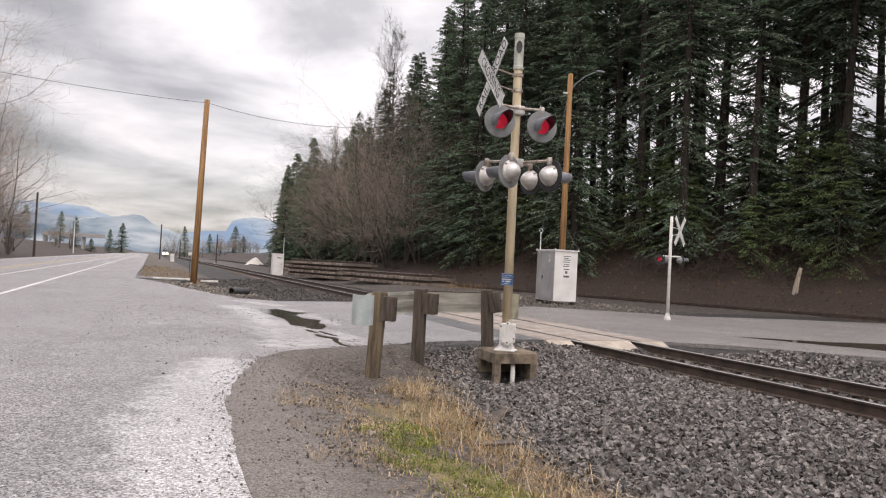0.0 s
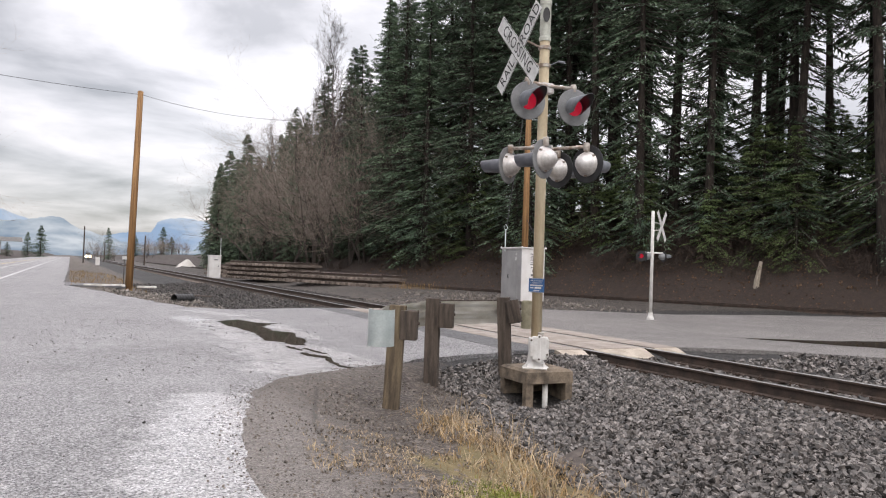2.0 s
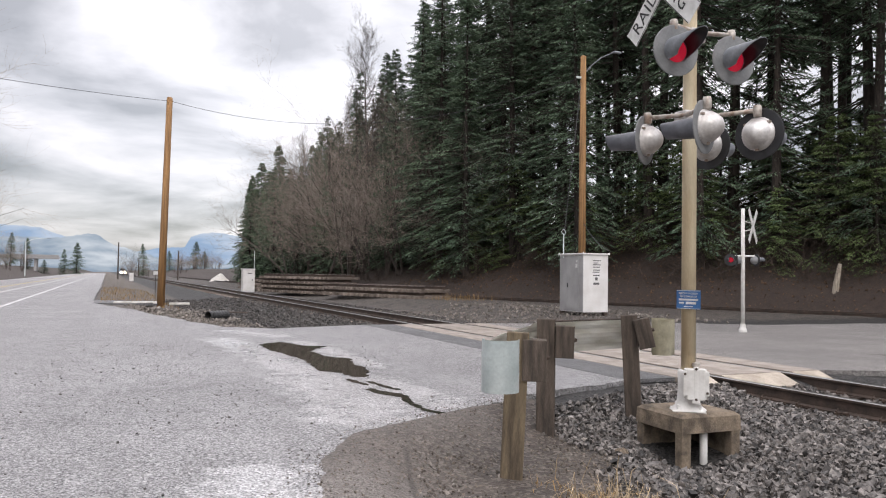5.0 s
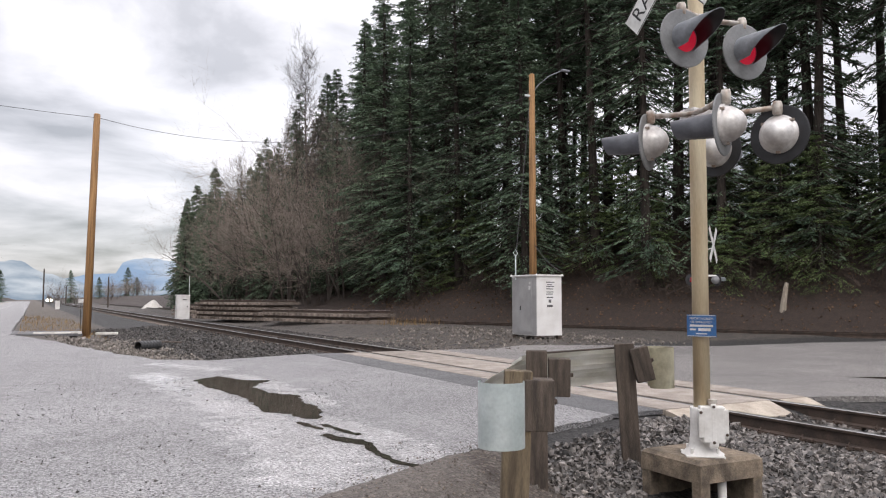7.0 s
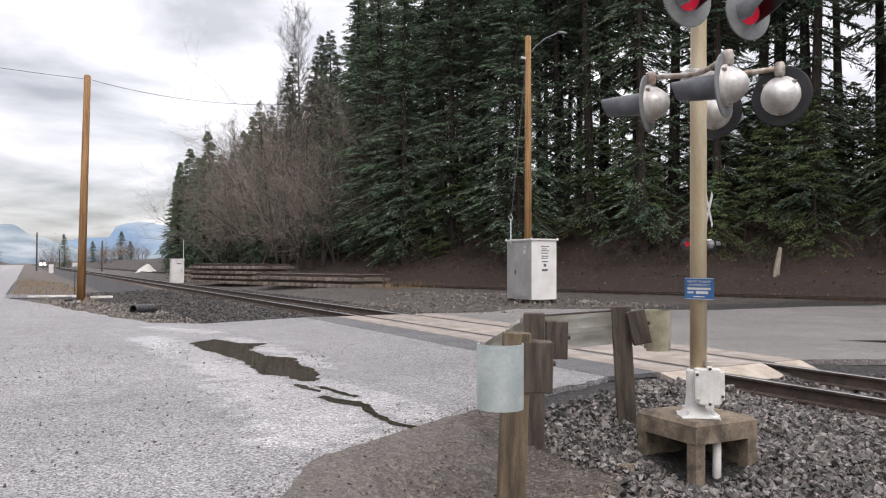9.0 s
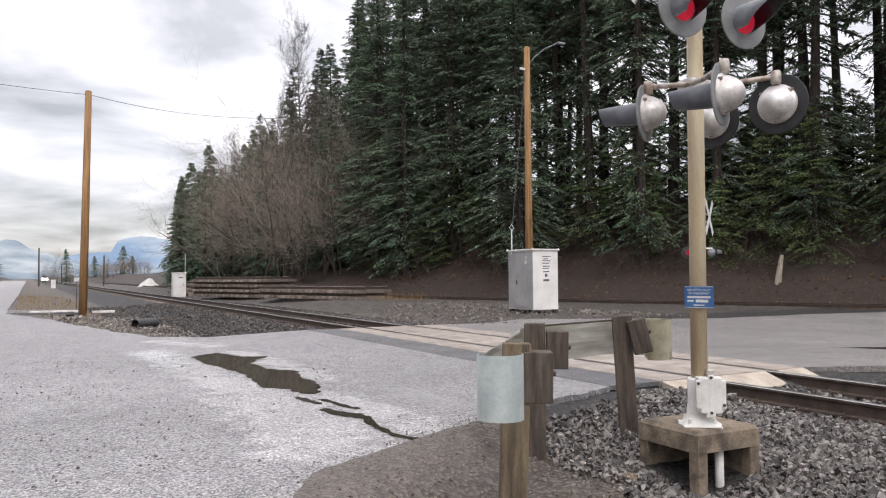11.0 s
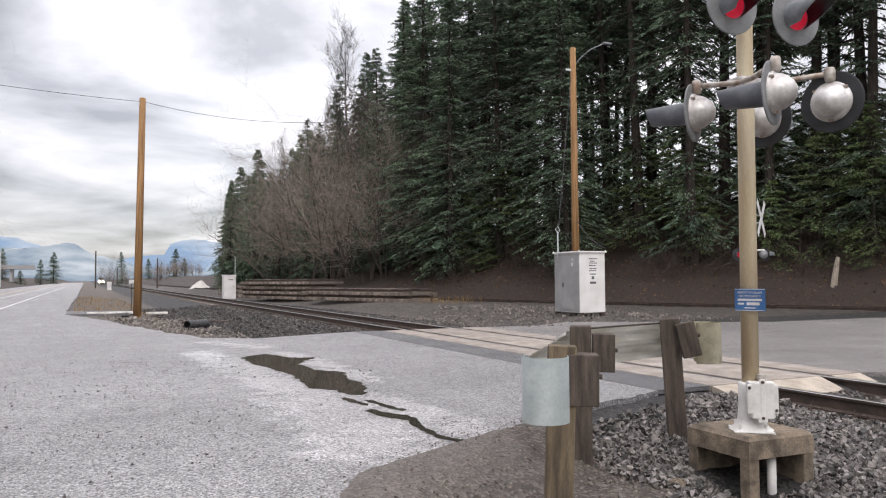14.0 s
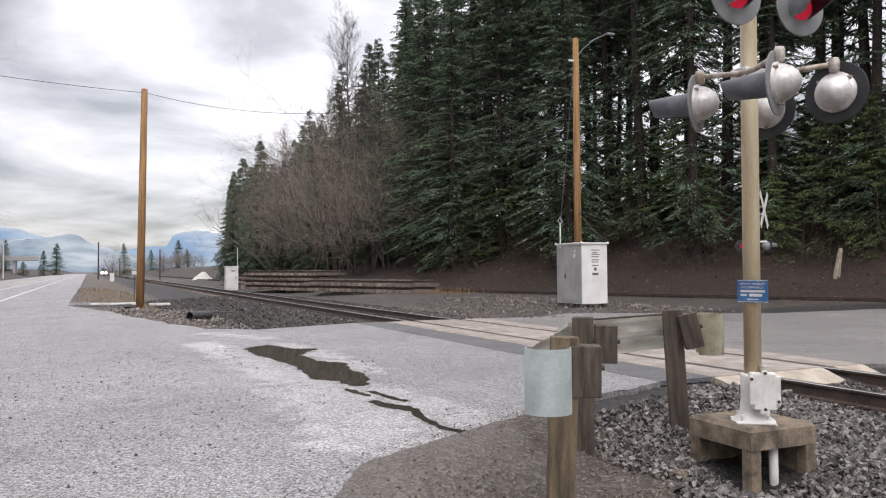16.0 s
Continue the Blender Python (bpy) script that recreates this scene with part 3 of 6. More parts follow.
attr = ground.data.color_attributes.new("cover", "FLOAT_COLOR", "POINT")
attr.data.foreach_set("color", cover.astype(np.float32).ravel())
grit = smooth_step(1.15, 0.10, off_paving(gx, gy)) * (gy < 2.4) * (gx < -4.4) * (1 - 0.6 * smooth_step(-1.4, -0.2, gy))
attr = ground.data.attributes.new("grit", "FLOAT", "POINT")
attr.data.foreach_set("value", grit.astype(np.float32))


# ---- paving ----
def paved(name, outline, top, mat, label, category="road", thick=0.08):
    """A slab with the given outline (anticlockwise), its top at the given height."""
    bm = bmesh.new()
    a = [bm.verts.new((x, y, top)) for x, y in outline]
    face = bm.faces.new(a)
    low = [bm.verts.new((x + 0.0, y, top - thick)) for x, y in outline]
    for i in range(len(a)):
        j = (i + 1) % len(a)
        bm.faces.new((low[i], low[j], a[j], a[i]))
    bmesh.ops.triangulate(bm, faces=[face])
    return tagged(part(name, bm, mat), label, category, kind="structure")


def wavy(points, amp, step, seed):
    """A ragged line through points."""
    rng = random.Random(seed)
    out = []
    for (x0, y0), (x1, y1) in zip(points, points[1:]):
        n = max(1, int(math.hypot(x1 - x0, y1 - y0) / step))
        for i in range(n):
            t = i / n
            out.append((x0 + (x1 - x0) * t + rng.uniform(-amp, amp), y0 + (y1 - y0) * t + rng.uniform(-amp, amp)))
    return out + [points[-1]]


edge_near = wavy(EDGE, 0.045, 0.14, 3)
edge_far = wavy([(-1.76, 13.0), (-3.2, 12.5), (-4.3, 12.2), (-5.2, 13.0), (-5.75, 15.1), (-6.6, 19.5), (-7.1, 22.6), (-8.1, 26.9), (-8.3, 31), (-8.3, 40), (-8.2, 60), (-8.2, 120)], 0.07, 0.4, 5)
outline = edge_near + edge_far + [(-8.2, 420), (-19.3, 420), (-19.3, 120), (-19.3, 10), (-19.3, -60)]
paved("road", outline, 0.0, M["asphalt"], "worn grey wet asphalt highway and shoulder")
apron_edge = wavy([(1.64, 12.9), (3.2, 12.7), (4.9, 13.6), (7.0, 12.3), (9.5, 10.6), (13.5, 10.5), (18.3, 9.5)], 0.06, 0.4, 8)
near_edge = wavy([(21.0, 4.0), (16, -4.5), (9.0, -3.2), (5.6, -1.0), (4.2, 0.3), (2.9, 1.6), (1.64, 2.2)], 0.05, 0.4, 9)
paved("crossing_road", near_edge + apron_edge, 0.0, M["asphalt_dark"], "dark smooth asphalt side road beyond the tracks")
paved("asphalt_patch", wavy([(-1.755, 2.22), (-0.99, 2.2)], 0.015, 0.2, 1) + wavy([(-0.99, 12.95), (-1.74, 13.0), (-1.755, 2.22)], 0.012, 0.5, 2)[:-1], 0.003, M["asphalt_new"], "newer dark smooth asphalt strip beside the crossing panels", thick=0.05)


def stripe(name, x, y0, y1, width, mat, label):
    bm = bmesh.new()
    n = int((y1 - y0) / 4)
    rng = random.Random(int(abs(x) * 10))
    l = [bm.verts.new((x - width / 2 + rng.uniform(-0.01, 0.01), y0 + (y1 - y0) * i / n, 0.004)) for i in range(n + 1)]
    r = [bm.verts.new((x + width / 2 + rng.uniform(-0.01, 0.01), y0 + (y1 - y0) * i / n, 0.004)) for i in range(n + 1)]
    for i in range(n):
        bm.faces.new((l[i], r[i], r[i + 1], l[i + 1]))
    return tagged(part(name, bm, mat), label, "road marking", kind="structure")


stripe("edge_line", -11.15, -60, 400, 0.14, M["paint_white"], "worn white edge line painted on the asphalt")
stripe("lane_line", -13.3, -60, 400, 0.13, M["paint_white"], "worn white lane line painted on the asphalt")
stripe("lane_line", -14.75, -60, 400, 0.11, M["paint_yellow"], "worn yellow centre line painted on the asphalt")
stripe("lane_line", -15.0, -60, 400, 0.11, M["paint_yellow"], "worn yellow centre line painted on the asphalt")
stripe("edge_line", -18.6, -60, 400, 0.14, M["paint_white"], "worn white edge line painted on the asphalt")

# ---- puddles ----
def puddle(outline, z, label):
    bm = bmesh.new()
    fc = bm.faces.new([bm.verts.new((x, y, z)) for x, y in outline])
    bmesh.ops.triangulate(bm, faces=[fc])
    bm.normal_update()
    for k in bm.faces:
        if k.normal.z < 0:
            k.normal_flip()
    return tagged(part("puddle", bm, M["water"]), label, "puddle", kind="structure")


def ragged_ring(points, amp, step, seed):
    return wavy(points + [points[0]], amp, step, seed)[:-1]


puddle(ragged_ring([(-5.29, 8.2), (-5.32, 7.13), (-5.19, 6.43), (-5.10, 5.55), (-5.16, 4.75), (-5.21, 4.28), (-5.0, 3.95), (-4.95, 3.52), (-4.82, 3.45), (-4.55, 4.1), (-4.55, 4.85), (-4.40, 5.55), (-4.69, 6.0), (-4.69, 6.8), (-4.40, 7.35), (-4.20, 7.6), (-4.57, 7.8), (-4.79, 8.65)], 0.035, 0.08, 4), 0.004, "shallow brown rain puddle on the asphalt")
puddle(ragged_ring([(-5.12, 3.36), (-5.11, 3.05), (-5.03, 2.77), (-4.99, 2.85), (-5.02, 3.15), (-5.05, 3.36)], 0.02, 0.06, 6), 0.004, "narrow rain puddle in an asphalt crack")
puddle(ragged_ring([(-4.95, 3.1), (-4.90, 2.7), (-4.83, 2.3), (-4.77, 2.35), (-4.82, 2.72), (-4.88, 3.1)], 0.02, 0.06, 12), 0.004, "narrow rain puddle in an asphalt crack")
puddle(ragged_ring([(-5.15, 2.5), (-5.10, 2.15), (-4.98, 1.85), (-5.03, 1.45), (-5.04, 1.0), (-4.93, 0.72), (-4.85, 0.78), (-4.97, 1.05), (-4.95, 1.45), (-4.86, 1.85), (-4.87, 2.1), (-4.98, 2.3), (-5.06, 2.55)], 0.02, 0.06, 7), 0.004, "narrow rain puddle in an asphalt crack")
puddle(ragged_ring([(4.4, 3.7), (5.1, 2.7), (6.0, 1.2), (7.2, -0.6), (8.6, 0.4), (8.1, 2.3), (6.6, 2.6), (5.6, 3.0)], 0.07, 0.3, 11), 0.004, "long rain puddle on the dark side road")

# ---- main track ----
TRACK_X, HALF = 0.3225, 0.6475
RAIL = [(-0.07, -0.172), (0.07, -0.172), (0.07, -0.160), (0.012, -0.142), (0.009, -0.045), (0.034, -0.034), (0.036, -0.008), (0.028, 0.0), (-0.028, 0.0), (-0.036, -0.008), (-0.034, -0.034), (-0.009, -0.045), (-0.012, -0.142), (-0.07, -0.160)]


def rail_mesh(points):
    """A rail along (x, y, z) points of its running edge; material 1 on the worn top."""
    bm = bmesh.new()
    rings = []
    for i, p in enumerate(points):
        a, b = Vector(points[max(i - 1, 0)]), Vector(points[min(i + 1, len(points) - 1)])
        d = (b - a).normalized()
        side = Vector((d.y, -d.x, 0)).normalized()
        rings.append([bm.verts.new(Vector(p) + side * u + Vector((0, 0, w))) for u, w in RAIL])
    k = len(RAIL)
    for a, b in zip(rings, rings[1:]):
        for i in range(k):
            j = (i + 1) % k
            fc = bm.faces.new((a[i], a[j], b[j], b[i]))
            if i in (6, 7, 8):
                fc.material_index = 1
    bm.faces.new(rings[0][::-1])
    bm.faces.new(rings[-1])
    bmesh.ops.recalc_face_normals(bm, faces=bm.faces[:])
    return bm


track = thing("railway_track", "single railway track with rusty rails on wooden ties", "railway track", kind="structure")
track.location.x = TRACK_X
for x in (-HALF, HALF):
    part("rail", rail_mesh([(x - 0.0029 * y, y, 0.0) for y in (-60, -12, 0, 6, 12, 24, 48, 100, 420)]), [M["rail_rust"], M["rail_top"]], track, "rusty steel rail with a worn shiny top")
tie_data = block((2.3, 0.23, 0.18), (0, 0, 0), bevel=0.012)
tie_first = part("tie", tie_data, M["tie_wood"], track)
plate_first = part("tie_plate", block((0.19, 0.33, 0.018), (0, 0, 0)), M["rail_rust"], track)
bm = block((0.05, 0.05, 0.03), (-0.1, 0.06, 0.01), bevel=0.008)
block((0.05, 0.05, 0.03), (0.1, -0.06, 0.01), bevel=0.008, bm=bm)
block((0.30, 0.025, 0.03), (0, 0.15, 0.0), bevel=0.006, bm=bm)
tube([(-0.115, 0.15, -0.03), (-0.135, 0.15, 0.03), (-0.10, 0.15, 0.05)], 0.014, 6, bm)
tube([(0.115, 0.15, -0.03), (0.135, 0.15, 0.03), (0.10, 0.15, 0.05)], 0.014, 6, bm)
clip_first = part("rail_clip", bm, M["rail_rust"], track)
rng = random.Random(4)
tie_ys = [-15 + 0.52 * i for i in range(32)] + [13.7 + 0.52 * i for i in range(70)]


def piece(src, m, parent):
    ob = new(src.name.split(".")[0], src.data)
    ob.parent = parent
    ob.matrix_basis = m
    return ob


for i, y in enumerate(tie_ys):
    m = pose(rng.uniform(-0.05, 0.05) - 0.0029 * y, y, -0.285 + rng.uniform(-0.006, 0.006), 0, 0, rng.uniform(-1.0, 1.0))
    if i == 0:
        tie_first.matrix_basis = m
    else:
        piece(tie_first, m, track)
    for x in (-HALF, HALF):
        mp = pose(x - 0.0029 * y, y, -0.183)
        mc = pose(x - 0.0029 * y, y, -0.165)
        if i == 0 and x < 0:
            plate_first.matrix_basis, clip_first.matrix_basis = mp, mc
        else:
            piece(plate_first, mp, track)
            if y < 30:
                piece(clip_first, mc, track)
bm = bmesh.new()
for i in range(400):
    block((2.3, 0.23, 0.18), (-0.2, 50.1 + 0.52 * i, -0.285), bm=bm) if i < 160 else None
far_ties = part("far_ties", bm, M["tie_wood"], track)
tagged(far_ties, kind="stuff")

# ---- crossing panels ----
crossing = thing("grade_crossing", "concrete panel level crossing laid between the rails", "level crossing", kind="structure")
Y0, Y1, NP = 2.2, 12.9, 5
step = (Y1 - Y0) / NP
panel_wide = None
for x0, x1 in ((-0.98, -0.43), (-0.24, 0.865), (1.055, 1.62)):
    src = None
    for i in range(NP):
        m = pose((x0 + x1) / 2, Y0 + (i + 0.5) * step, -0.055 + (0.0 if i % 2 else 0.003))
        if src is None:
            src = part("concrete_panel", block((x1 - x0, step - 0.025, 0.12), bevel=0.012), M["concrete"], crossing, "stained grey concrete crossing panel")
            src.matrix_basis = m
        else:
            piece(src, m, crossing)
    # sloping end pieces
    for end in (-1, 1):
        w = (x1 - x0) / 2 - 0.01
        bm = bmesh.new()
        y = Y0 if end < 0 else Y1
        ya, yb = y + end * 0.02, y + end * 0.46
        lo, hi = -0.18, 0.002
        cut = 0.10
        pts = [(-w, ya, hi), (w, ya, hi), (w - cut, yb, -0.11), (-w + cut * (0.3 if x0 < -0.9 else 1), yb, -0.11)]
        top = [bm.verts.new(p) for p in pts]
        bot = [bm.verts.new((p[0], p[1], -0.26)) for p in pts]
        bm.faces.new(top)
        for a in range(4):
            b = (a + 1) % 4
            bm.faces.new((bot[a], bot[b], top[b], top[a]))
        bmesh.ops.recalc_face_normals(bm, faces=bm.faces[:])
        ob = part("end_ramp", bm, M["concrete_pale"], crossing, "pale sloping concrete end ramp")
        ob.location.x = (x0 + x1) / 2
for x in (-0.42, -0.25, 0.875, 1.045):
    part("rubber_seal", block((0.03, Y1 - Y0, 0.1), (x, (Y0 + Y1) / 2, -0.08)), M["plastic_black"], crossing, "black rubber flangeway seal")

# ---- siding ----
dense = []
for y in np.concatenate([np.arange(-60, 40, 1.5), np.arange(40, 200, 6.0)]):
    w = np.array([siding_x(y + d) for d in (-4, -2, 0, 2, 4)]).mean()
    dense.append((float(w), float(y)))
siding = thing("siding_track", "rusty disused siding at the foot of the bank", "railway track", kind="structure")
for off in (-0.75, 0.75):
    pts = []
    for i, (x, y) in enumerate(dense):
        a, b = dense[max(i - 1, 0)], dense[min(i + 1, len(dense) - 1)]
        d = Vector((b[0] - a[0], b[1] - a[1], 0)).normalized()
        pts.append((x + d.y * off, y - d.x * off, 0.10))
    part("rail", rail_mesh(pts), [M["rail_rust"], M["rail_rust"]], siding, "rusty steel rail")

# ---- guard rail ----
guard = thing("guard_rail", "short weathered guard rail of wooden posts and a steel beam", "guard rail")
POSTS = [(-4.995, -0.63, 0.872, -30, -0.75), (-3.99, 0.535, 0.895, -36, -0.7), (-2.735, 0.835, 0.905, -38, -0.6)]
for i, (x, y, top, turn, low) in enumerate(POSTS):
    lean = [(-1.0, 2.2), (0, 0), (0.5, -3.0)][i]
    bm = block((0.17, 0.145, top - low), (0, 0, (top + low) / 2), bevel=0.008)
    post = part("post", bm, M["post_wood"] if i == 0 else M["block_wood"], guard, "weathered square wooden post")
    post.matrix_basis = pose(x, y, 0, lean[0], lean[1], turn)
BEAM = [(-5.10, -0.62), (-4.72, -0.2), (-4.36, 0.2), (-4.17, 0.48), (-4.06, 0.6), (-3.90, 0.69), (-3.42, 0.81), (-2.84, 0.95), (-2.52, 1.0)]
W = [(-0.156, 0.0), (-0.135, 0.04), (-0.10, 0.085), (-0.065, 0.085), (-0.02, 0.008), (0.02, 0.008), (0.065, 0.085), (0.10, 0.085), (0.135, 0.04), (0.156, 0.0)]
bm = bmesh.new()
rings = []
for i, p in enumerate(BEAM):
    a, b = BEAM[max(i - 1, 0)], BEAM[min(i + 1, len(BEAM) - 1)]
    d = Vector((b[0] - a[0], b[1] - a[1], 0)).normalized()
    out = Vector((-d.y, d.x, 0))
    rings.append([bm.verts.new(Vector((p[0], p[1], 0.70)) + out * w + Vector((0, 0, u))) for u, w in W])
for a, b in zip(rings, rings[1:]):
    for i in range(len(W) - 1):
        bm.faces.new((a[i], b[i], b[i + 1], a[i + 1]))
bmesh.ops.solidify(bm, geom=bm.faces[:], thickness=0.005)
part("steel_beam", bm, M["beam_steel"], guard, "dented galvanised corrugated steel beam", smooth=False)
bm = bmesh.new()
for (xa, ya), (xb, yb) in zip(BEAM[5:], BEAM[6:]):
    tube([(xa, ya, 0.856), (xb, yb, 0.856)], 0.009, 6, bm)
part("rusty_edge", bm, M["rail_rust"], guard, "dark rusty upper edge of the beam")


def curved_sheet(centre, radius, a0, a1, z0, z1, tilt=0.0):
    bm = bmesh.new()
    n = 40
    cols = []
    for i in range(n + 1):
        a = radians(a0 + (a1 - a0) * i / n)
        cols.append([bm.verts.new((centre[0] + radius * math.cos(a), centre[1] + radius * math.sin(a), z0 + (z1 - z0) * k / 3)) for k in range(4)])
    for a, b in zip(cols, cols[1:]):
        for k in range(3):
            bm.faces.new((a[k], b[k], b[k + 1], a[k + 1]))
    bmesh.ops.solidify(bm, geom=bm.faces[:], thickness=0.005)
    return bm


part("end_sheet", curved_sheet((-5.245, -0.885), 0.134, 120, 350, 0.472, 0.842), M["galv"], guard, "pale curved galvanised end sheet")
part("end_sheet", curved_sheet((-2.40, 0.80), 0.14, -170, 95, 0.485, 0.862), M["galv_old"], guard, "curved weathered steel end sheet")
for c, size, rot in (((-4.855, -0.70, 0.665), (0.18, 0.18, 0.31), (0, 1, -30)), ((-3.86, 0.41, 0.685), (0.175, 0.17, 0.30), (0, 1, -34)), ((-2.70, 0.70, 0.72), (0.165, 0.13, 0.31), (0, -13, -38))):
    blk = part("spacer_block", block(size, bevel=0.008), M["block_wood"], guard, "dark stained wooden spacer block")
    blk.matrix_basis = pose(*c, *rot)
    bolt = part("bolt", lathe([(0.0, 0.022), (0.014, 0.02), (0.017, 0.012), (0.017, 0.0), (0.026, 0.0), (0.026, -0.006)], 8), M["rail_rust"], blk)
    bolt.matrix_basis = pose(size[0] / 2 + 0.003, -0.02, 0.02, 0, 90, 0)

# ---- crossing signal ----
MX, MY = -2.932, -0.211
TOP = 4.615


def axis_pose(p, bearing, tilt=0.0):
    """z along a level direction, by compass bearing from +y; y up."""
    return pose(*p) @ pose(0, 0, 0, 0, 0, -bearing) @ pose(0, 0, 0, -90 + tilt, 0, 0) @ pose(0, 0, 0, 0, 0, 180)


def flasher(parent, joint, bearing, disc_mat, hood_mat, dome_mat, drop=0.235, tilt=0.0, visor=False):
    """A flashing light unit hung from its joint: dome behind, disc, lens and hood in front, facing the bearing."""
    lamp = part("light_unit", lathe([(0.0, -0.142), (0.03, -0.138), (0.068, -0.120), (0.102, -0.083), (0.125, -0.045), (0.134, -0.004), (0.148, 0.0), (0.148, 0.03)], 28), dome_mat, parent, "silver domed housing of a flashing light", smooth=True)
    c = Vector(joint) + Vector((0, 0, -drop))
    lamp.matrix_basis = axis_pose(c, bearing, tilt)
    part("background_disc", lathe([(0.08, 0.022), (0.218, 0.020), (0.226, 0.023), (0.226, 0.031), (0.218, 0.034), (0.08, 0.032)], 40, close=True), disc_mat, lamp, smooth=False)
    lr = 1.0 if visor else 0.8
    part("lens", lathe([(0.108 * lr, 0.028), (0.095 * lr, 0.05), (0.06 * lr, 0.066), (0.0, 0.072)], 24), M["lens"], lamp, "red glass lens", smooth=True)
    hr = 0.122 if visor else 0.094
    bm = bmesh.new()
    n = 26
    for shell, index in ((1.0, 0), (0.955, 1)):
        cols = []
        for i in range(n + 1):
            a = radians(-48 + 276 * i / n) if visor else radians(-84 + 348 * i / n)
            s = math.sin(a)
            length = 0.235 + 0.165 * s if visor else 0.345 + 0.025 * s
            cols.append([bm.verts.new((hr * shell * math.cos(a) * k, hr * shell * s * k, 0.03 + length * t)) for t, k in ((0, 1.0), (0.5, 0.9), (1, 0.78))])
        for c0, c1 in zip(cols, cols[1:]):
            for k in range(2):
                quad = (c0[k], c1[k], c1[k + 1], c0[k + 1])
                bm.faces.new(quad if index == 0 else quad[::-1]).material_index = index
        rims = cols if index == 0 else rims
        if index == 1:
            for (o0, o1), (i0, i1) in zip(zip(rims, rims[1:]), zip(cols, cols[1:])):
                bm.faces.new((o0[2], o1[2], i1[2], i0[2]))
            for o, q in ((rims[0], cols[0]), (rims[-1], cols[-1])):
                for k in range(2):
                    bm.faces.new((o[k], o[k + 1], q[k + 1], q[k]))
    part("hood", bm, [hood_mat, M["black"]], lamp, "grey hood, black inside", smooth=True)
    for a in (40, 140, 270):
        ca, sa = math.cos(radians(a)), math.sin(radians(a))
        part("latch", block((0.03, 0.02, 0.03), (0.142 * ca, 0.142 * sa, -0.005), bevel=0.004), M["silver_rust"], lamp)
    return lamp


LEAN = pose(MX, MY, 0, 1.01, -0.69, 0)


def mast_at(z):
    """The mast's axis at a height."""
    return MX - 0.0121 * z, MY - 0.0176 * z


signal = thing("crossing_signal", "tall cream-painted railroad crossing signal with a crossbuck and red flashers", "crossing signal")
bm = lathe([(0.0, 0.30), (0.064, 0.30), (0.064, 2.6), (0.061, 2.65), (0.061, 4.1)], 28, LEAN)
part("mast", bm, M["mast"], signal, "cream-painted steel mast with rust streaks", smooth=True)
part("mast_top", lathe([(0.061, 4.1), (0.073, 4.1), (0.073, 4.14), (0.067, 4.16), (0.067, 4.535), (0.073, 4.555), (0.073, TOP), (0.05, TOP + 0.006), (0.05, 4.3), (0.0, 4.3)], 28, LEAN), M["cap"], signal, "pale grey-green pipe cap with an oval hole", smooth=False)
bm = lathe([(0.0, 0.0), (0.06, 0.0), (0.06, 0.004), (0.0, 0.004)], 20)
hole = part("cap_hole", bm, M["black"], signal, "dark oval opening in the pipe cap")
hole.matrix_basis = pose(mast_at(4.41)[0] - 0.028, mast_at(4.41)[1] - 0.062, 4.41) @ pose(0, 0, 0, 90, 0, -24) @ Matrix.Diagonal((0.72, 1.5, 1, 1))
# clamps
for z in (4.02, 3.80, 3.55, 2.80):
    part("clamp", lathe([(0.061, z - 0.02), (0.078, z - 0.02), (0.078, z + 0.02), (0.061, z + 0.02)], 24, LEAN, close=True), M["silver_rust"], signal, "silver-painted pipe clamp")
# crossbuck facing the highway
CB = Vector((-3.49, -0.50, 3.875))
for k, (ang, text, off) in enumerate(((45, "RAIL ROAD", 0.0), (-45, "CROSSING", -0.012))):
    frame_m = pose(CB.x + off, CB.y, CB.z) @ pose(0, 0, 0, 90, 0, -90) @ pose(0, 0, 0, 0, 0, ang)
    blade = part("blade", block((1.17, 0.2, 0.004), bevel=0.0015), M["sign_white"], signal, "white crossbuck blade with black lettering")
    blade.matrix_basis = frame_m
    for word, at in ((("RAIL", -0.33), ("ROAD", 0.33)) if k == 0 else (("CROSSING", 0.0),)):
        cu = bpy.data.curves.new("lettering", "FONT")
        cu.body, cu.size, cu.align_x, cu.align_y, cu.extrude = word, 0.185, "CENTER", "CENTER", 0.0006
        cu.space_character = 1.12 if k else 1.05
        cu.materials.append(M["sign_black"])
        t = new("lettering", cu)
        t.parent = blade
        t.matrix_basis = pose(at, 0, 0.0036) @ Matrix.Diagonal((0.92, 1.0, 1, 1))
    bm = bmesh.new()
    for w in (0.094, -0.094):
        block((1.15, 0.007, 0.001), (0, w, 0.0028), bm=bm)
    part("border", bm, M["sign_black"], blade)
for z in (4.02, 3.80):
    part("bracket", tube([(*mast_at(z), z), (mast_at(z)[0] - 0.13, mast_at(z)[1] - 0.03, z), (CB.x + 0.006, CB.y, z)], 0.011, 8), M["silver_rust"], signal, "steel sign bracket")
# arms
def arm(points, label="silver-painted pipe arm"):
    bm = bmesh.new()
    tube(points, 0.021, 10, bm)
    for p in (points[0], points[-1]):
        lathe([(0.0, 0.05), (0.03, 0.045), (0.038, 0.02), (0.038, -0.045), (0.028, -0.06), (0.0, -0.06)], 12, pose(*p), bm)
    return part("arm", bm, M["silver_rust"], signal, label, smooth=True)


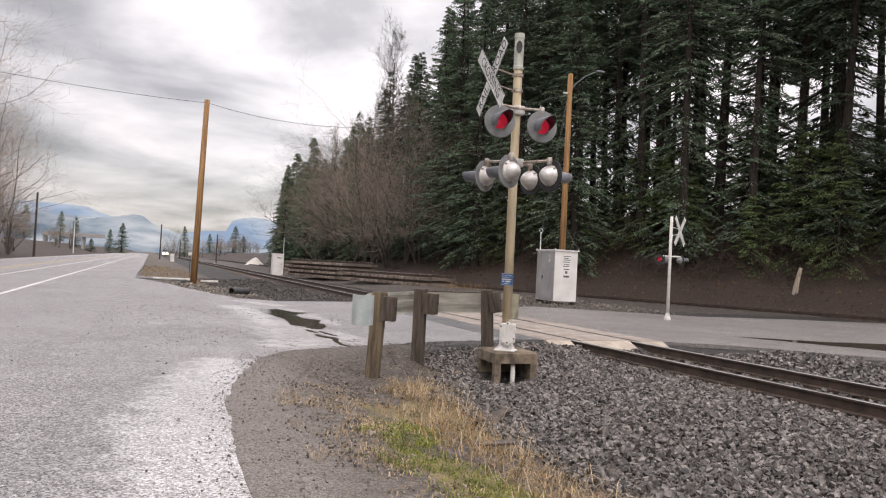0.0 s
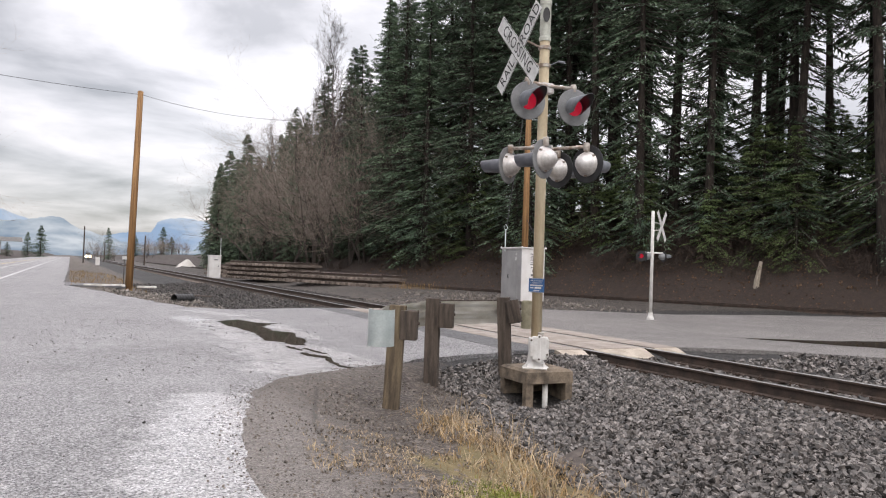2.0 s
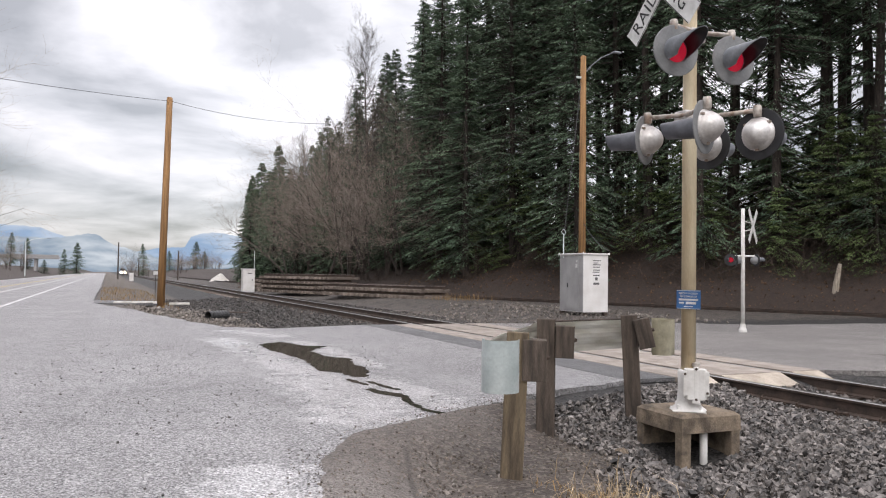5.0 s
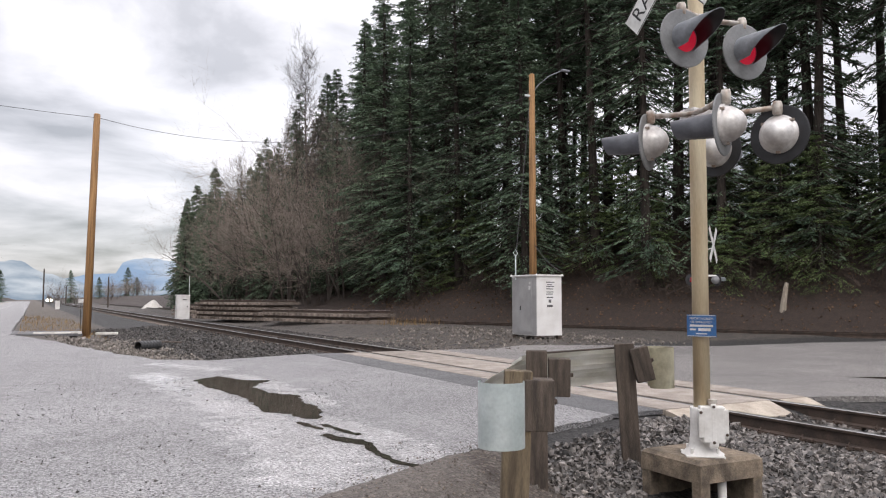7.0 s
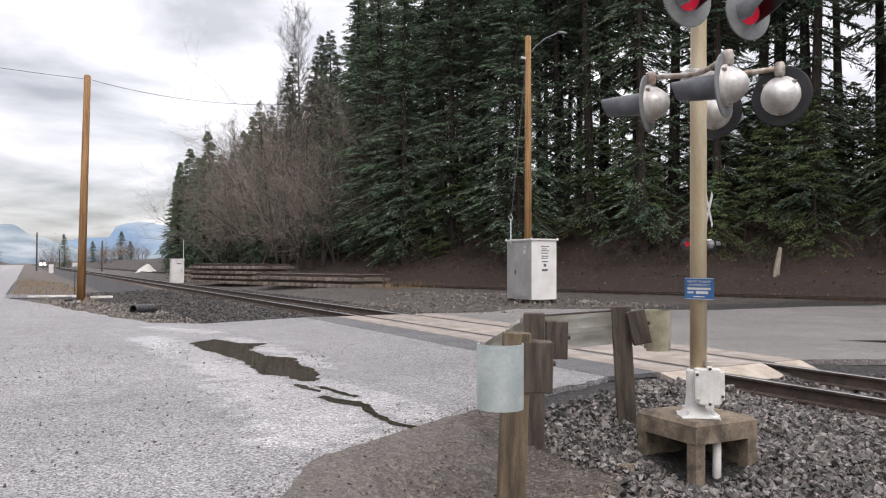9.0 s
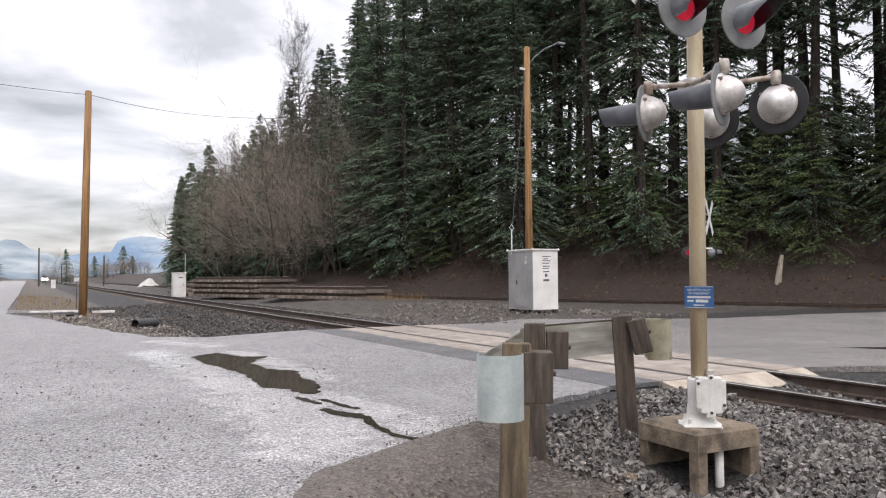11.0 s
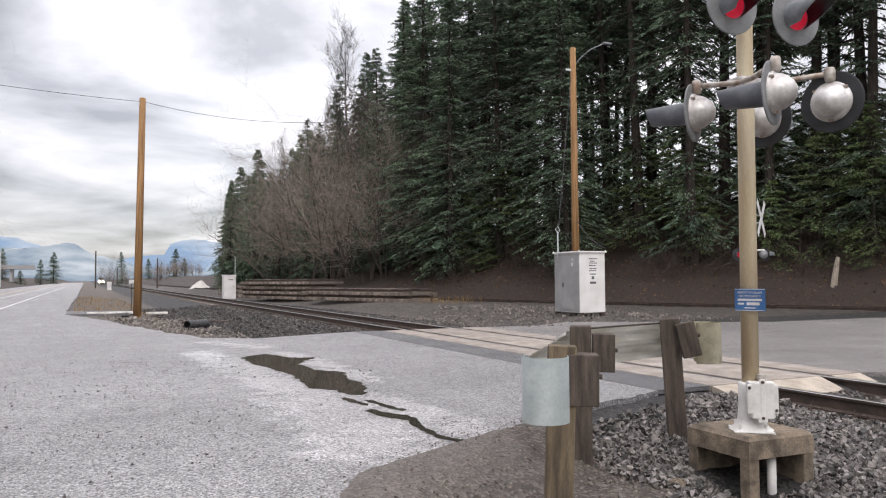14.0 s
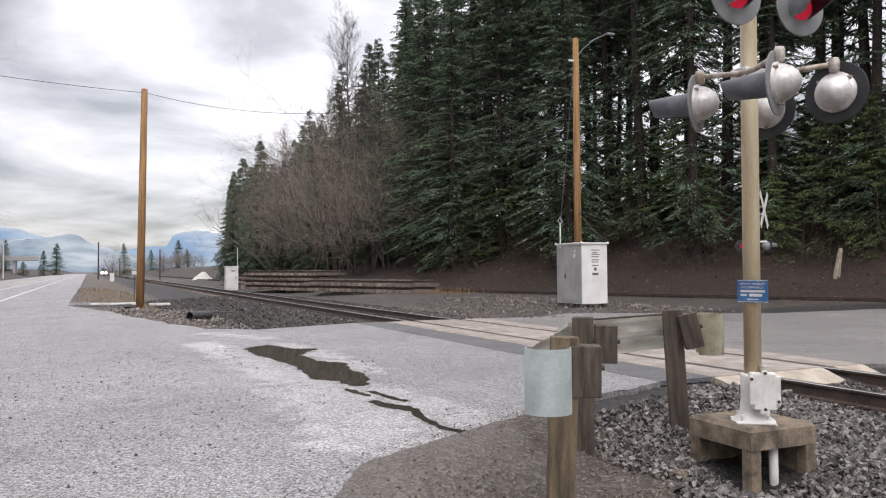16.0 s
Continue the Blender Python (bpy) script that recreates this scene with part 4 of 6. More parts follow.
ZU, ZL = 3.51, 2.77
UA, UB = (-3.32, -0.455, ZU + 0.02), (-2.665, -0.465, ZU + 0.015)
arm([UA, (mast_at(ZU)[0], mast_at(ZU)[1] - 0.10, ZU + 0.02), UB])
part("arm_clamp", block((0.17, 0.17, 0.13), (mast_at(ZU)[0], mast_at(ZU)[1] - 0.03, ZU), bevel=0.02), M["silver"], signal, "cast silver arm clamp")
LA, LB = (-3.315, -0.10, ZL), (-3.285, -0.825, ZL)
arm([LA, (-3.09, -0.27, ZL + 0.01), (-3.07, -0.33, ZL + 0.01), (-3.09, -0.45, ZL + 0.01), LB])
LC, LD = (-2.63, -0.12, ZL), (-2.68, -0.785, ZL)
arm([LC, (-2.86, -0.22, ZL + 0.01), (-2.86, -0.3, ZL + 0.01), LD])
part("arm_clamp", block((0.24, 0.16, 0.12), (*mast_at(ZL), ZL), bevel=0.02), M["silver"], signal, "cast silver arm clamp")
flasher(signal, UA, 186, M["grey_disc"], M["hood_grey"], M["silver"], 0.238, 0, True)
flasher(signal, UB, 186, M["grey_disc"], M["hood_grey"], M["silver"], 0.238, 0, True)
flasher(signal, LA, -30, M["grey_disc"], M["hood_dark"], M["silver"], 0.205)
flasher(signal, LB, -25, M["grey_disc"], M["hood_dark"], M["silver"], 0.205)
flasher(signal, LC, 75, M["black"], M["hood_grey"], M["silver"], 0.205)
flasher(signal, LD, 75, M["black"], M["hood_grey"], M["silver"], 0.205)
# junction box and base
base = pose(MX, MY, 0.085) @ pose(0, 0, 0, 0, 0, -36)
bm = block((0.29, 0.29, 0.02), (0, 0, 0.008), bevel=0.004)
for a in range(4):
    tube([(0.135 * math.cos(a * math.pi / 2 + 0.78), 0.135 * math.sin(a * math.pi / 2 + 0.78), 0.02), (0.135 * math.cos(a * math.pi / 2 + 0.78), 0.135 * math.sin(a * math.pi / 2 + 0.78), 0.07)], 0.014, 8, bm)
ob = part("base_plate", bm, M["white"], signal, "white-painted cast base plate")
ob.matrix_basis = base
bm = lathe([(0.165, 0.016), (0.12, 0.05), (0.10, 0.10), (0.09, 0.2), (0.092, 0.36), (0.085, 0.38), (0.0, 0.38)], 20)
ob = part("base_casting", bm, M["white"], signal, "white-painted flared base casting", smooth=True)
ob.matrix_basis = base
bm = block((0.19, 0.12, 0.27), (0.05, -0.12, 0.265), bevel=0.015)
block((0.225, 0.022, 0.22), (0.05, -0.185, 0.275), bevel=0.01, bm=bm)
block((0.16, 0.022, 0.275), (0.05, -0.186, 0.265), bevel=0.01, bm=bm)
block((0.07, 0.024, 0.06), (0.05, -0.186, 0.125), bevel=0.012, bm=bm)
block((0.045, 0.024, 0.31), (0.05, -0.187, 0.27), bevel=0.012, bm=bm)
ob = part("junction_box", bm, M["white"], signal, "white-painted cast junction box with a lid")
ob.matrix_basis = base
for x, z in ((0.05, 0.405), (0.05, 0.135), (-0.045, 0.36), (0.145, 0.195)):
    ob = part("lid_bolt", lathe([(0.0, 0.006), (0.012, 0.005), (0.012, 0.0)], 8, pose(x, -0.199, z, 90)), M["rail_rust"], signal, "rusty lid bolt")
    ob.matrix_basis = base
ob = part("conduit_cap", lathe([(0.028, 0.37), (0.028, 0.40), (0.036, 0.40), (0.036, 0.425), (0.0, 0.43)], 12, pose(0.06, -0.10, 0.025)), M["silver_rust"], signal)
ob.matrix_basis = base
# notice
notice = part("notice", block((0.24, 0.003, 0.172), bevel=0.001), M["sign_blue"], signal, "blue emergency notice plate with white lettering")
notice.matrix_basis = pose(mast_at(1.1)[0] - 0.058, mast_at(1.1)[1] - 0.062, 1.105, 0, 0, -72)
lines = (("REPORT PROBLEM", 0.055), ("OR EMERGENCY", 0.028))
for word, z in lines:
    cu = bpy.data.curves.new("lettering", "FONT")
    cu.body, cu.size, cu.align_x, cu.align_y, cu.extrude = word, 0.0235, "CENTER", "CENTER", 0.0003
    cu.materials.append(M["sign_white"])
    t = new("lettering", cu)
    t.parent = notice
    t.matrix_basis = pose(0, -0.0025, z, 90)
bm = bmesh.new()
block((0.19, 0.0012, 0.017), (0, -0.002, 0.0), bm=bm)
block((0.05, 0.0012, 0.014), (-0.07, -0.002, -0.03), bm=bm)
block((0.10, 0.0012, 0.022), (0.025, -0.002, -0.03), bm=bm)
block((0.09, 0.0012, 0.008), (0, -0.002, -0.062), bm=bm)
for w in ((0.234, 0.004, 0.081), (0.234, 0.004, -0.081)):
    block((w[0], 0.0012, w[1]), (0, -0.002, w[2]), bm=bm)
part("printed_bars", bm, M["sign_white"], notice)
# foundation
FX, FY, FT = -2.855, -0.115, 0.095
found = thing("signal_foundation", "mossy precast concrete footing on legs under the signal", "footing", pose(FX, FY, 0, 0, 0, -2))
S = 0.325
bm = bmesh.new()
prof = [(S - 0.035, FT), (S, FT - 0.03), (S + 0.005, FT - 0.165)]
rings = []
for r, z in prof:
    rings.append([bm.verts.new((sx * r, sy * r, z)) for sx, sy in ((-1, -1), (1, -1), (1, 1), (-1, 1))])
bm.faces.new(rings[0])
bm.faces.new(rings[-1][::-1])
for a, b in zip(rings, rings[1:]):
    for i in range(4):
        j = (i + 1) % 4
        bm.faces.new((b[i], b[j], a[j], a[i]))
part("cap", bm, M["concrete_mossy"], found, "stained concrete cap")
for sx in (-1, 1):
    for sy in (-1, 1):
        part("leg", block((0.10, 0.10, 0.55), (sx * (S - 0.05), sy * (S - 0.05), FT - 0.40), bevel=0.014), M["concrete_mossy"], found)
for sx, sy in ((0, 1), (1, 0)):
    part("side_wall", block((0.5 if sy else 0.05, 0.5 if sx else 0.05, 0.45), (sx * (S - 0.06), sy * (S - 0.06), FT - 0.36)), M["concrete_mossy"], found)
part("conduit", tube([(0.0, -0.22, FT - 0.1), (0.0, -0.22, -0.6)], 0.035, 12), M["white"], found, "white plastic conduit", smooth=True)

# ---- far crossing signal ----
far_sig = thing("crossing_signal", "slim white crossing signal with a crossbuck beyond the tracks", "crossing signal", pose(6.6, 8.52, 0))
part("mast", lathe([(0.0, 0.05), (0.048, 0.05), (0.045, 3.06), (0.0, 3.07)], 16), M["white"], far_sig, "white-painted mast", smooth=True)
part("base_casting", lathe([(0.0, 0.0), (0.10, 0.0), (0.10, 0.06), (0.065, 0.12), (0.06, 0.2), (0.0, 0.2)], 16), M["white"], far_sig)
for ang in (50, -50):
    bl = part("blade", block((1.05, 0.15, 0.004)), M["sign_white"], far_sig, "white crossbuck blade")
    bl.matrix_basis = pose(0.28, -0.05, 2.64, 90, 0, 28) @ pose(0, 0, 0.004 if ang > 0 else 0, 0, 0, ang)
part("bracket", tube([(0, 0, 2.75), (0.28, -0.05, 2.70)], 0.012, 8), M["white"], far_sig)
part("bracket", tube([(0, 0, 2.5), (0.28, -0.05, 2.55)], 0.012, 8), M["white"], far_sig)
part("arm", tube([(-0.30, 0.1, 1.88), (0.30, -0.1, 1.88)], 0.022, 8), M["white"], far_sig)
for a, b in (((-0.30, 0.10, 1.90), 220), ((0.30, -0.10, 1.90), 100), ((-0.14, 0.05, 1.90), -60)):
    lamp = part("light_unit", lathe([(0.0, -0.11), (0.07, -0.09), (0.10, -0.03), (0.10, 0.02)], 16), M["grey_disc"], far_sig, smooth=True)
    lamp.matrix_basis = axis_pose(Vector(a) - Vector((0, 0, 0.12)), b)
    part("background_disc", lathe([(0.06, 0.02), (0.15, 0.02), (0.15, 0.028), (0.06, 0.028)], 24, close=True), M["black"], lamp)
    part("lens", lathe([(0.07, 0.024), (0.04, 0.04), (0.0, 0.045)], 16), M["lens"], lamp, "red glass lens")
    bm = bmesh.new()
    cols = []
    for i in range(13):
        q = radians(-20 + 220 * i / 12)
        cols.append([bm.verts.new((0.072 * math.cos(q), 0.072 * math.sin(q), 0.03 + t * 0.2)) for t in (0, 1)])
    for c0, c1 in zip(cols, cols[1:]):
        bm.faces.new((c0[0], c1[0], c1[1], c0[1]))
    bmesh.ops.solidify(bm, geom=bm.faces[:], thickness=0.003)
    part("hood", bm, M["hood_grey"], lamp)

# ---- signal bungalow ----
bung = thing("equipment_cabinet", "tall white and grey steel railway signal cabinet with a door", "cabinet", pose(6.84, 15.76, 0.07))
BX, BY, BZ = 1.0, 1.45, 1.95
part("body", block((BX, BY, BZ), (BX / 2, BY / 2, BZ / 2 + 0.05), bevel=0.008), M["box_white"], bung, "white-painted steel walls")
part("side_panel", block((0.012, BY - 0.04, BZ - 0.06), (-0.005, BY / 2, BZ / 2 + 0.04), bevel=0.003), M["box_grey"], bung, "grey-painted steel front")
door = part("door", block((0.022, 0.72, BZ - 0.22), (-0.016, 0.62, BZ / 2 + 0.04), bevel=0.004), M["box_grey"], bung, "grey steel door")
part("handle", block((0.03, 0.025, 0.14), (-0.04, 0.9, 0.95), bevel=0.006), M["black"], door)
part("hinge", block((0.02, 0.03, 0.09), (-0.03, 0.27, 0.35), bevel=0.004), M["box_grey"], door)
part("hinge", block((0.02, 0.03, 0.09), (-0.03, 0.27, 1.55), bevel=0.004), M["box_grey"], door)
part("sticker", block((0.003, 0.11, 0.13), (-0.029, 0.38, 1.62)), M["sign_white"], door, "white sticker")
part("sticker", block((0.003, 0.09, 0.08), (-0.029, 0.36, 1.78)), M["sign_white"], door, "white sticker")
part("roof", block((BX + 0.10, BY + 0.10, 0.05), (BX / 2, BY / 2, BZ + 0.075), bevel=0.012), M["box_white"], bung, "overhanging white steel roof")
for x, y in ((0.08, 0.08), (0.92, 0.08), (0.08, 1.37), (0.92, 1.37)):
    part("foot", block((0.14, 0.14, 0.16), (x, y, -0.03), bevel=0.006), M["rail_rust"], bung)
for x, y in ((-0.02, -0.02), (1.02, -0.02), (-0.02, 1.47), (1.02, 1.47)):
    part("lifting_eye", block((0.04, 0.04, 0.06), (x, y, BZ + 0.10), bevel=0.01), M["box_white"], bung)
bm = bmesh.new()
rb = random.Random(2)
for i, z in enumerate((1.80, 1.72, 1.66, 1.58, 1.48, 1.41)):
    w = rb.uniform(0.18, 0.34)
    block((w, 0.003, 0.028), (0.52 + rb.uniform(-0.02, 0.02), -0.003, z), bm=bm)
block((0.26, 0.003, 0.035), (0.52, -0.003, 1.30), bm=bm)
block((0.10, 0.003, 0.10), (0.52, -0.003, 1.18), bm=bm)
block((0.24, 0.003, 0.07), (0.52, -0.003, 1.02), bm=bm)
part("printed_bars", bm, M["ink"], bung, "faded unreadable lettering")
bm = tube([(-0.02, 1.2, 1.9), (-0.02, 1.2, 2.75)], 0.022, 8)
tube([(-0.02, 1.2, 2.7), (-0.10, 1.22, 2.82), (-0.02, 1.2, 2.92), (0.06, 1.18, 2.80), (-0.02, 1.2, 2.66)], 0.012, 6, bm)
part("service_mast", bm, M["galv"], bung, "grey service conduit with looped cable")

# ---- poles and wires ----
def pole(x, y, top, r0, r1, label, lean=(0, 0)):
    p = thing("utility_pole", label, "utility pole", pose(x, y, land(x, y).item(), lean[0], lean[1]), group="wooden poles")
    part("shaft", lathe([(0.0, -0.5), (r0, -0.5), ((r0 + r1) / 2, top / 2), (r1, top), (r1 * 0.6, top + 0.03), (0.0, top + 0.03)], 20), M["pole_wood"], p, smooth=True)
    return p


P1 = (-5.68, 29.0)
P2 = (9.15, 19.25)
p1 = pole(*P1, 9.05, 0.165, 0.125, "tall bare orange-brown wooden utility pole beside the road", (0, 0.95))
part("insulator", lathe([(0.0, 0.0), (0.05, 0.0), (0.06, 0.06), (0.03, 0.12), (0.0, 0.12)], 10, pose(-0.1, 0, 8.75)), M["galv"], p1)
p2 = pole(*P2, 10.0, 0.15, 0.11, "tall orange-brown wooden pole behind the signal cabinet")
part("guy_bracket", block((0.35, 0.06, 0.08), (-0.15, 0, 9.15), bevel=0.01), M["galv"], p2)
bm = tube([(0, 0, 9.25), (0.22, -0.16, 9.6), (0.55, -0.38, 9.92), (0.95, -0.62, 10.12)], 0.02, 8)
part("lamp_arm", bm, M["hood_grey"], p2, "curved grey lamp arm")
part("lamp_head", block((0.34, 0.16, 0.08), (1.08, -0.70, 10.12), pose(0, 0, 0), bevel=0.03), M["hood_grey"], p2, "small grey lamp head")


def wire(a, b, sag, r=0.010, label="dark overhead wire between poles"):
    a, b = Vector(a), Vector(b)
    pts = [a.lerp(b, i / 24) - Vector((0, 0, sag * 4 * (i / 24) * (1 - i / 24))) for i in range(25)]
    return tagged(part("overhead_wire", tube(pts, r, 5), M["cable"]), label, "wire")


wire((P1[0] + 0.22, P1[1], 8.68), (P2[0], P2[1], 9.2), 1.4)
P3 = (-31.0, 12.0)
pole(*P3, 8.0, 0.15, 0.11, "tall bare orange-brown wooden utility pole across the highway")
wire((P1[0] + 0.1, P1[1], 8.68), (P3[0], P3[1], land(*P3).item() + 7.8), 0.9)
wire((P2[0] - 0.1, P2[1], 9.0), (6.83, 16.96, 2.75), 0.05, 0.012, "drop cable from the pole to the cabinet")
wire((P2[0], P2[1] - 0.1, 3.4), (7.86, 15.7, 2.2), 0.15, 0.012, "drop cable from the pole to the cabinet")

# ---- small trackside cabinet ----
cab = thing("relay_cabinet", "small pale grey trackside relay cabinet with a whip antenna", "cabinet", pose(2.35, 57.5, -0.30))
part("body", block((0.95, 0.85, 1.85), (0.47, 0.42, 0.95), bevel=0.01), M["box_white"], cab)
part("roof", block((1.07, 0.97, 0.07), (0.47, 0.42, 1.9), bevel=0.02), M["box_white"], cab)
part("door", block((0.8, 0.02, 1.6), (0.47, -0.012, 0.95), bevel=0.004), M["box_white"], cab)
part("vent", block((0.3, 0.02, 0.08), (0.55, -0.03, 1.55)), M["ink"], cab)
part("handle", block((0.04, 0.03, 0.12), (0.75, -0.035, 1.0)), M["black"], cab)
part("antenna", tube([(0.95, 0.4, 0.9), (0.95, 0.4, 3.4)], 0.025, 8), M["galv"], cab)

# ---- stacked track panels ----
def panel_stack(name_at, layers, n_ties, yaw, group):
    for k in range(layers):
        st = thing("track_panel", "stacked old track panel of dark ties and rusty rails", "track panel", pose(name_at[0] + 0.10 * k, name_at[1] + 0.25 * ((k * 7) % 3), name_at[2] + 0.34 * k, 0, 0, yaw + 0.6 * (k % 2)), group=group)
        src = None
        for i in range(n_ties):
            m = pose(rng.uniform(-0.05, 0.05), 0.3 + 0.55 * i, 0.09, 0, 0, rng.uniform(-1.5, 1.5))
            if src is None:
                src = part("tie", block((2.6, 0.23, 0.17), bevel=0.01), M["tie_stack"], st)
                src.matrix_basis = m
            else:
                piece(src, m, st)
        for x in (-0.75, 0.75):
            part("rail", rail_mesh([(x, 0.0, 0.345), (x, 0.55 * n_ties + 0.1, 0.345)]), [M["rail_rust"], M["rail_pale"]], st, "rusty steel rail")


panel_stack((8.5, 32.2, land(8.3, 32.6).item() + 0.0), 2, 18, 17, "stacked track panels")
panel_stack((6.8, 44.4, land(6.2, 46.0).item() - 0.04), 4, 18, 17, "stacked track panels")
panel_stack((6.3, 57.0, land(6.0, 60.0).item() - 0.04), 3, 20, 8, "stacked track panels")

# ---- stop bar, kerb, debris ----
for x, y, size in ((-6.74, 27.35, 1.62), (-5.05, 27.4, 0.8)):
    bar = tagged(part("kerb", block((size, 0.16, 0.09), (0, 0, 0), bevel=0.02), M["kerb_white"]), "white-painted concrete bar lying at the road edge by the pole", "kerb", kind="structure")
    bar.matrix_basis = pose(x, y, 0.03 if x < -6 else -0.02, 0, 0, -3)
paved("asphalt_patch", [(-8.3, 27.45), (-7.0, 26.9), (-5.9, 27.3), (-5.95, 29.4), (-8.25, 31.0)], 0.012, M["asphalt_new"], "dark asphalt patch at the road edge", thick=0.1)
pipe = thing("culvert_pipe", "broken black plastic culvert pipe in the gravel", "pipe", pose(-4.62, 21.3, -0.27, 0, 0, -62))
pipe.scale = (1.15, 1.15, 1.0)
bm = bmesh.new()
prof = []
for i in range(14):
    prof += [(0.17 + 0.015 * (i % 2), i * 0.05)]
lathe(prof + [(0.155, 0.65), (0.155, 0.0)], 18, pose(0, 0, 0.06, -90), bm, close=True)
part("corrugated_wall", bm, M["plastic_black"], pipe)
slat = tagged(part("board", block((0.95, 0.14, 0.04), bevel=0.006), M["tie_dark"]), "dark weathered board lying in the gravel", "board")
slat.matrix_basis = pose(-3.35, 23.7, -0.2, 2, 3, 15)
stump = tagged(part("stump", tube([(0, 0, -0.4), (0.02, 0, 0.3), (0.16, 0.03, 1.15)], [0.15, 0.12, 0.08], 7), M["deadwood"]), "broken pale dead trunk leaning on the bank", "stump")
stump.matrix_basis = pose(19.65, 16.4, land(19.65, 16.4).item(), 0, 8, 0)

# ---- firs ----
def conifer_data(seed, height, crown_from, radius, branches, sprays, size, low_boughs=0):
    """Trunk and crown arrays of a fir: drooping limbs that carry flat needle sprays."""
    r = np.random.RandomState(seed)
    V, F = [], []
    z = crown_from + (height - crown_from) * np.sort(r.rand(branches) ** 0.9)
    if low_boughs:
        z = np.concatenate([z, crown_from * (0.12 + 0.85 * r.rand(low_boughs) ** 1.3)])
    n = 0
    wood_v, wood_f = [], []
    for zi in z:
        u = max(0.0, (zi - crown_from) / (height - crown_from))
        length = radius * (1.0 - u) ** 0.85 * (0.6 + 0.55 * r.rand()) * min(1.0, 0.6 + 2.2 * u) + 0.2
        az = r.rand() * 2 * np.pi
        d = np.array([np.cos(az), np.sin(az), 0])
        side = np.array([-d[1], d[0], 0])
        rise = 0.35 - 0.6 * (1 - u) + 0.12 * r.randn()
        k = max(6, int(sprays * (0.25 + 0.75 * length / radius)))
        t = np.sort(0.10 + 0.90 * r.rand(k) ** 0.7)
        sp = np.array([0, 0, zi]) + np.outer(t * length, d)
        sp[:, 2] += rise * t * length - 0.20 * length * t ** 2
        spread = 0.30 * length * (1.08 - t) + 0.12
        off = (r.rand(k) - 0.5) * 2
        c = sp + np.outer(off * spread, side)
        c[:, 2] -= 0.22 * np.abs(off) * spread + 0.10 * r.rand(k)
        ax = np.outer(np.ones(k), d) * (0.5 + 0.5 * r.rand(k))[:, None] + np.outer(np.sign(off) * (0.2 + 0.8 * r.rand(k)), side)
        ax[:, 2] += -0.40 + 0.30 * r.randn(k)
        ax /= np.linalg.norm(ax, axis=1)[:, None]
        wd = np.cross(ax, np.array([0, 0, 1.0])) + 0.75 * r.randn(k, 3)
        wd /= np.linalg.norm(wd, axis=1)[:, None]
        ln = (size * (0.6 + 0.8 * r.rand(k)))[:, None]
        wi = ln * (0.13 + 0.12 * r.rand(k))[:, None]
        a, b = c + wd * wi + ax * ln * 0.35, c - wd * wi + ax * ln * 0.35
        V.append(np.stack([b - ax * ln * 0.6, c + ax * ln * 0.8, a - ax * ln * 0.6], 1).reshape(-1, 3))
        F.append(np.arange(3 * k).reshape(-1, 3) + n)
        n += 3 * k
        m0 = len(wood_v)
        w0 = 0.015 + 0.03 * (1 - u)
        for q in (np.array([0, 0, zi]), sp[-1]):
            for o in ((0, 0, w0), (side[0] * w0, side[1] * w0, -w0), (-side[0] * w0, -side[1] * w0, -w0)):
                wood_v.append(tuple(q + np.array(o)))
            w0 *= 0.3
        for i in range(3):
            j = (i + 1) % 3
            wood_f.append((m0 + i, m0 + j, m0 + 3 + j, m0 + 3 + i))
    seg = 7
    m0 = len(wood_v)
    R0 = 0.0095 * height + 0.05
    for k in range(7):
        q = k / 6
        for i in range(seg):
            a = 2 * math.pi * i / seg
            rr = R0 * (1 - q) + 0.015
            wood_v.append((rr * math.cos(a) + 0.05 * math.sin(3 * q + seed), rr * math.sin(a), -0.8 + (height + 0.5) * q))
    for k in range(6):
        for i in range(seg):
            j = (i + 1) % seg
            wood_f.append((m0 + k * seg + i, m0 + k * seg + j, m0 + (k + 1) * seg + j, m0 + (k + 1) * seg + i))
    return np.concatenate(V), np.concatenate(F), wood_v, wood_f


def conifer(seed, height, crown_from, radius, branches, sprays, size, mat, label, low=0):
    v, f, wv, wf = conifer_data(seed, height, crown_from, radius, branches, sprays, size, low)
    t = thing("fir_tree", label, "tree", group="fir trees on the bank")
    mesh_object("trunk", wv, wf, M["bark"], t, smooth=True)
    mesh_object("crown", v, f, mat, t)
    return t


FULL = "tall dark green fir with drooping boughs to the ground"
BARE = "tall fir with a bare lower trunk and dark green crown"
kinds_full = [conifer(*a, M["needles"], FULL) for a in ((1, 23, 1.0, 4.2, 330, 100, 0.20), (2, 20, 0.8, 3.8, 300, 100, 0.20), (3, 25, 1.2, 4.4, 330, 100, 0.20), (9, 15, 0.4, 3.3, 230, 90, 0.20))]
kinds_bare = [conifer(*a, M["needles"], BARE, low) for a, low in (((4, 27, 12.0, 4.0, 200, 130, 0.18), 56), ((5, 25, 10.0, 3.8, 210, 130, 0.18), 62), ((6, 29, 13.5, 4.2, 200, 130, 0.18), 60))]
kinds_deep = [conifer(*a, M["needles"], BARE, low) for a, low in (((14, 26, 12.0, 3.8, 120, 42, 0.48), 16), ((15, 24, 10.0, 3.6, 120, 42, 0.48), 14), ((16, 27, 13.0, 3.8, 120, 42, 0.48), 14))]
kinds_far = [conifer(*a, M["needles"], FULL) for a in ((17, 22, 0.6, 4.7, 300, 52, 0.42), (18, 19, 0.5, 4.5, 280, 52, 0.42))]
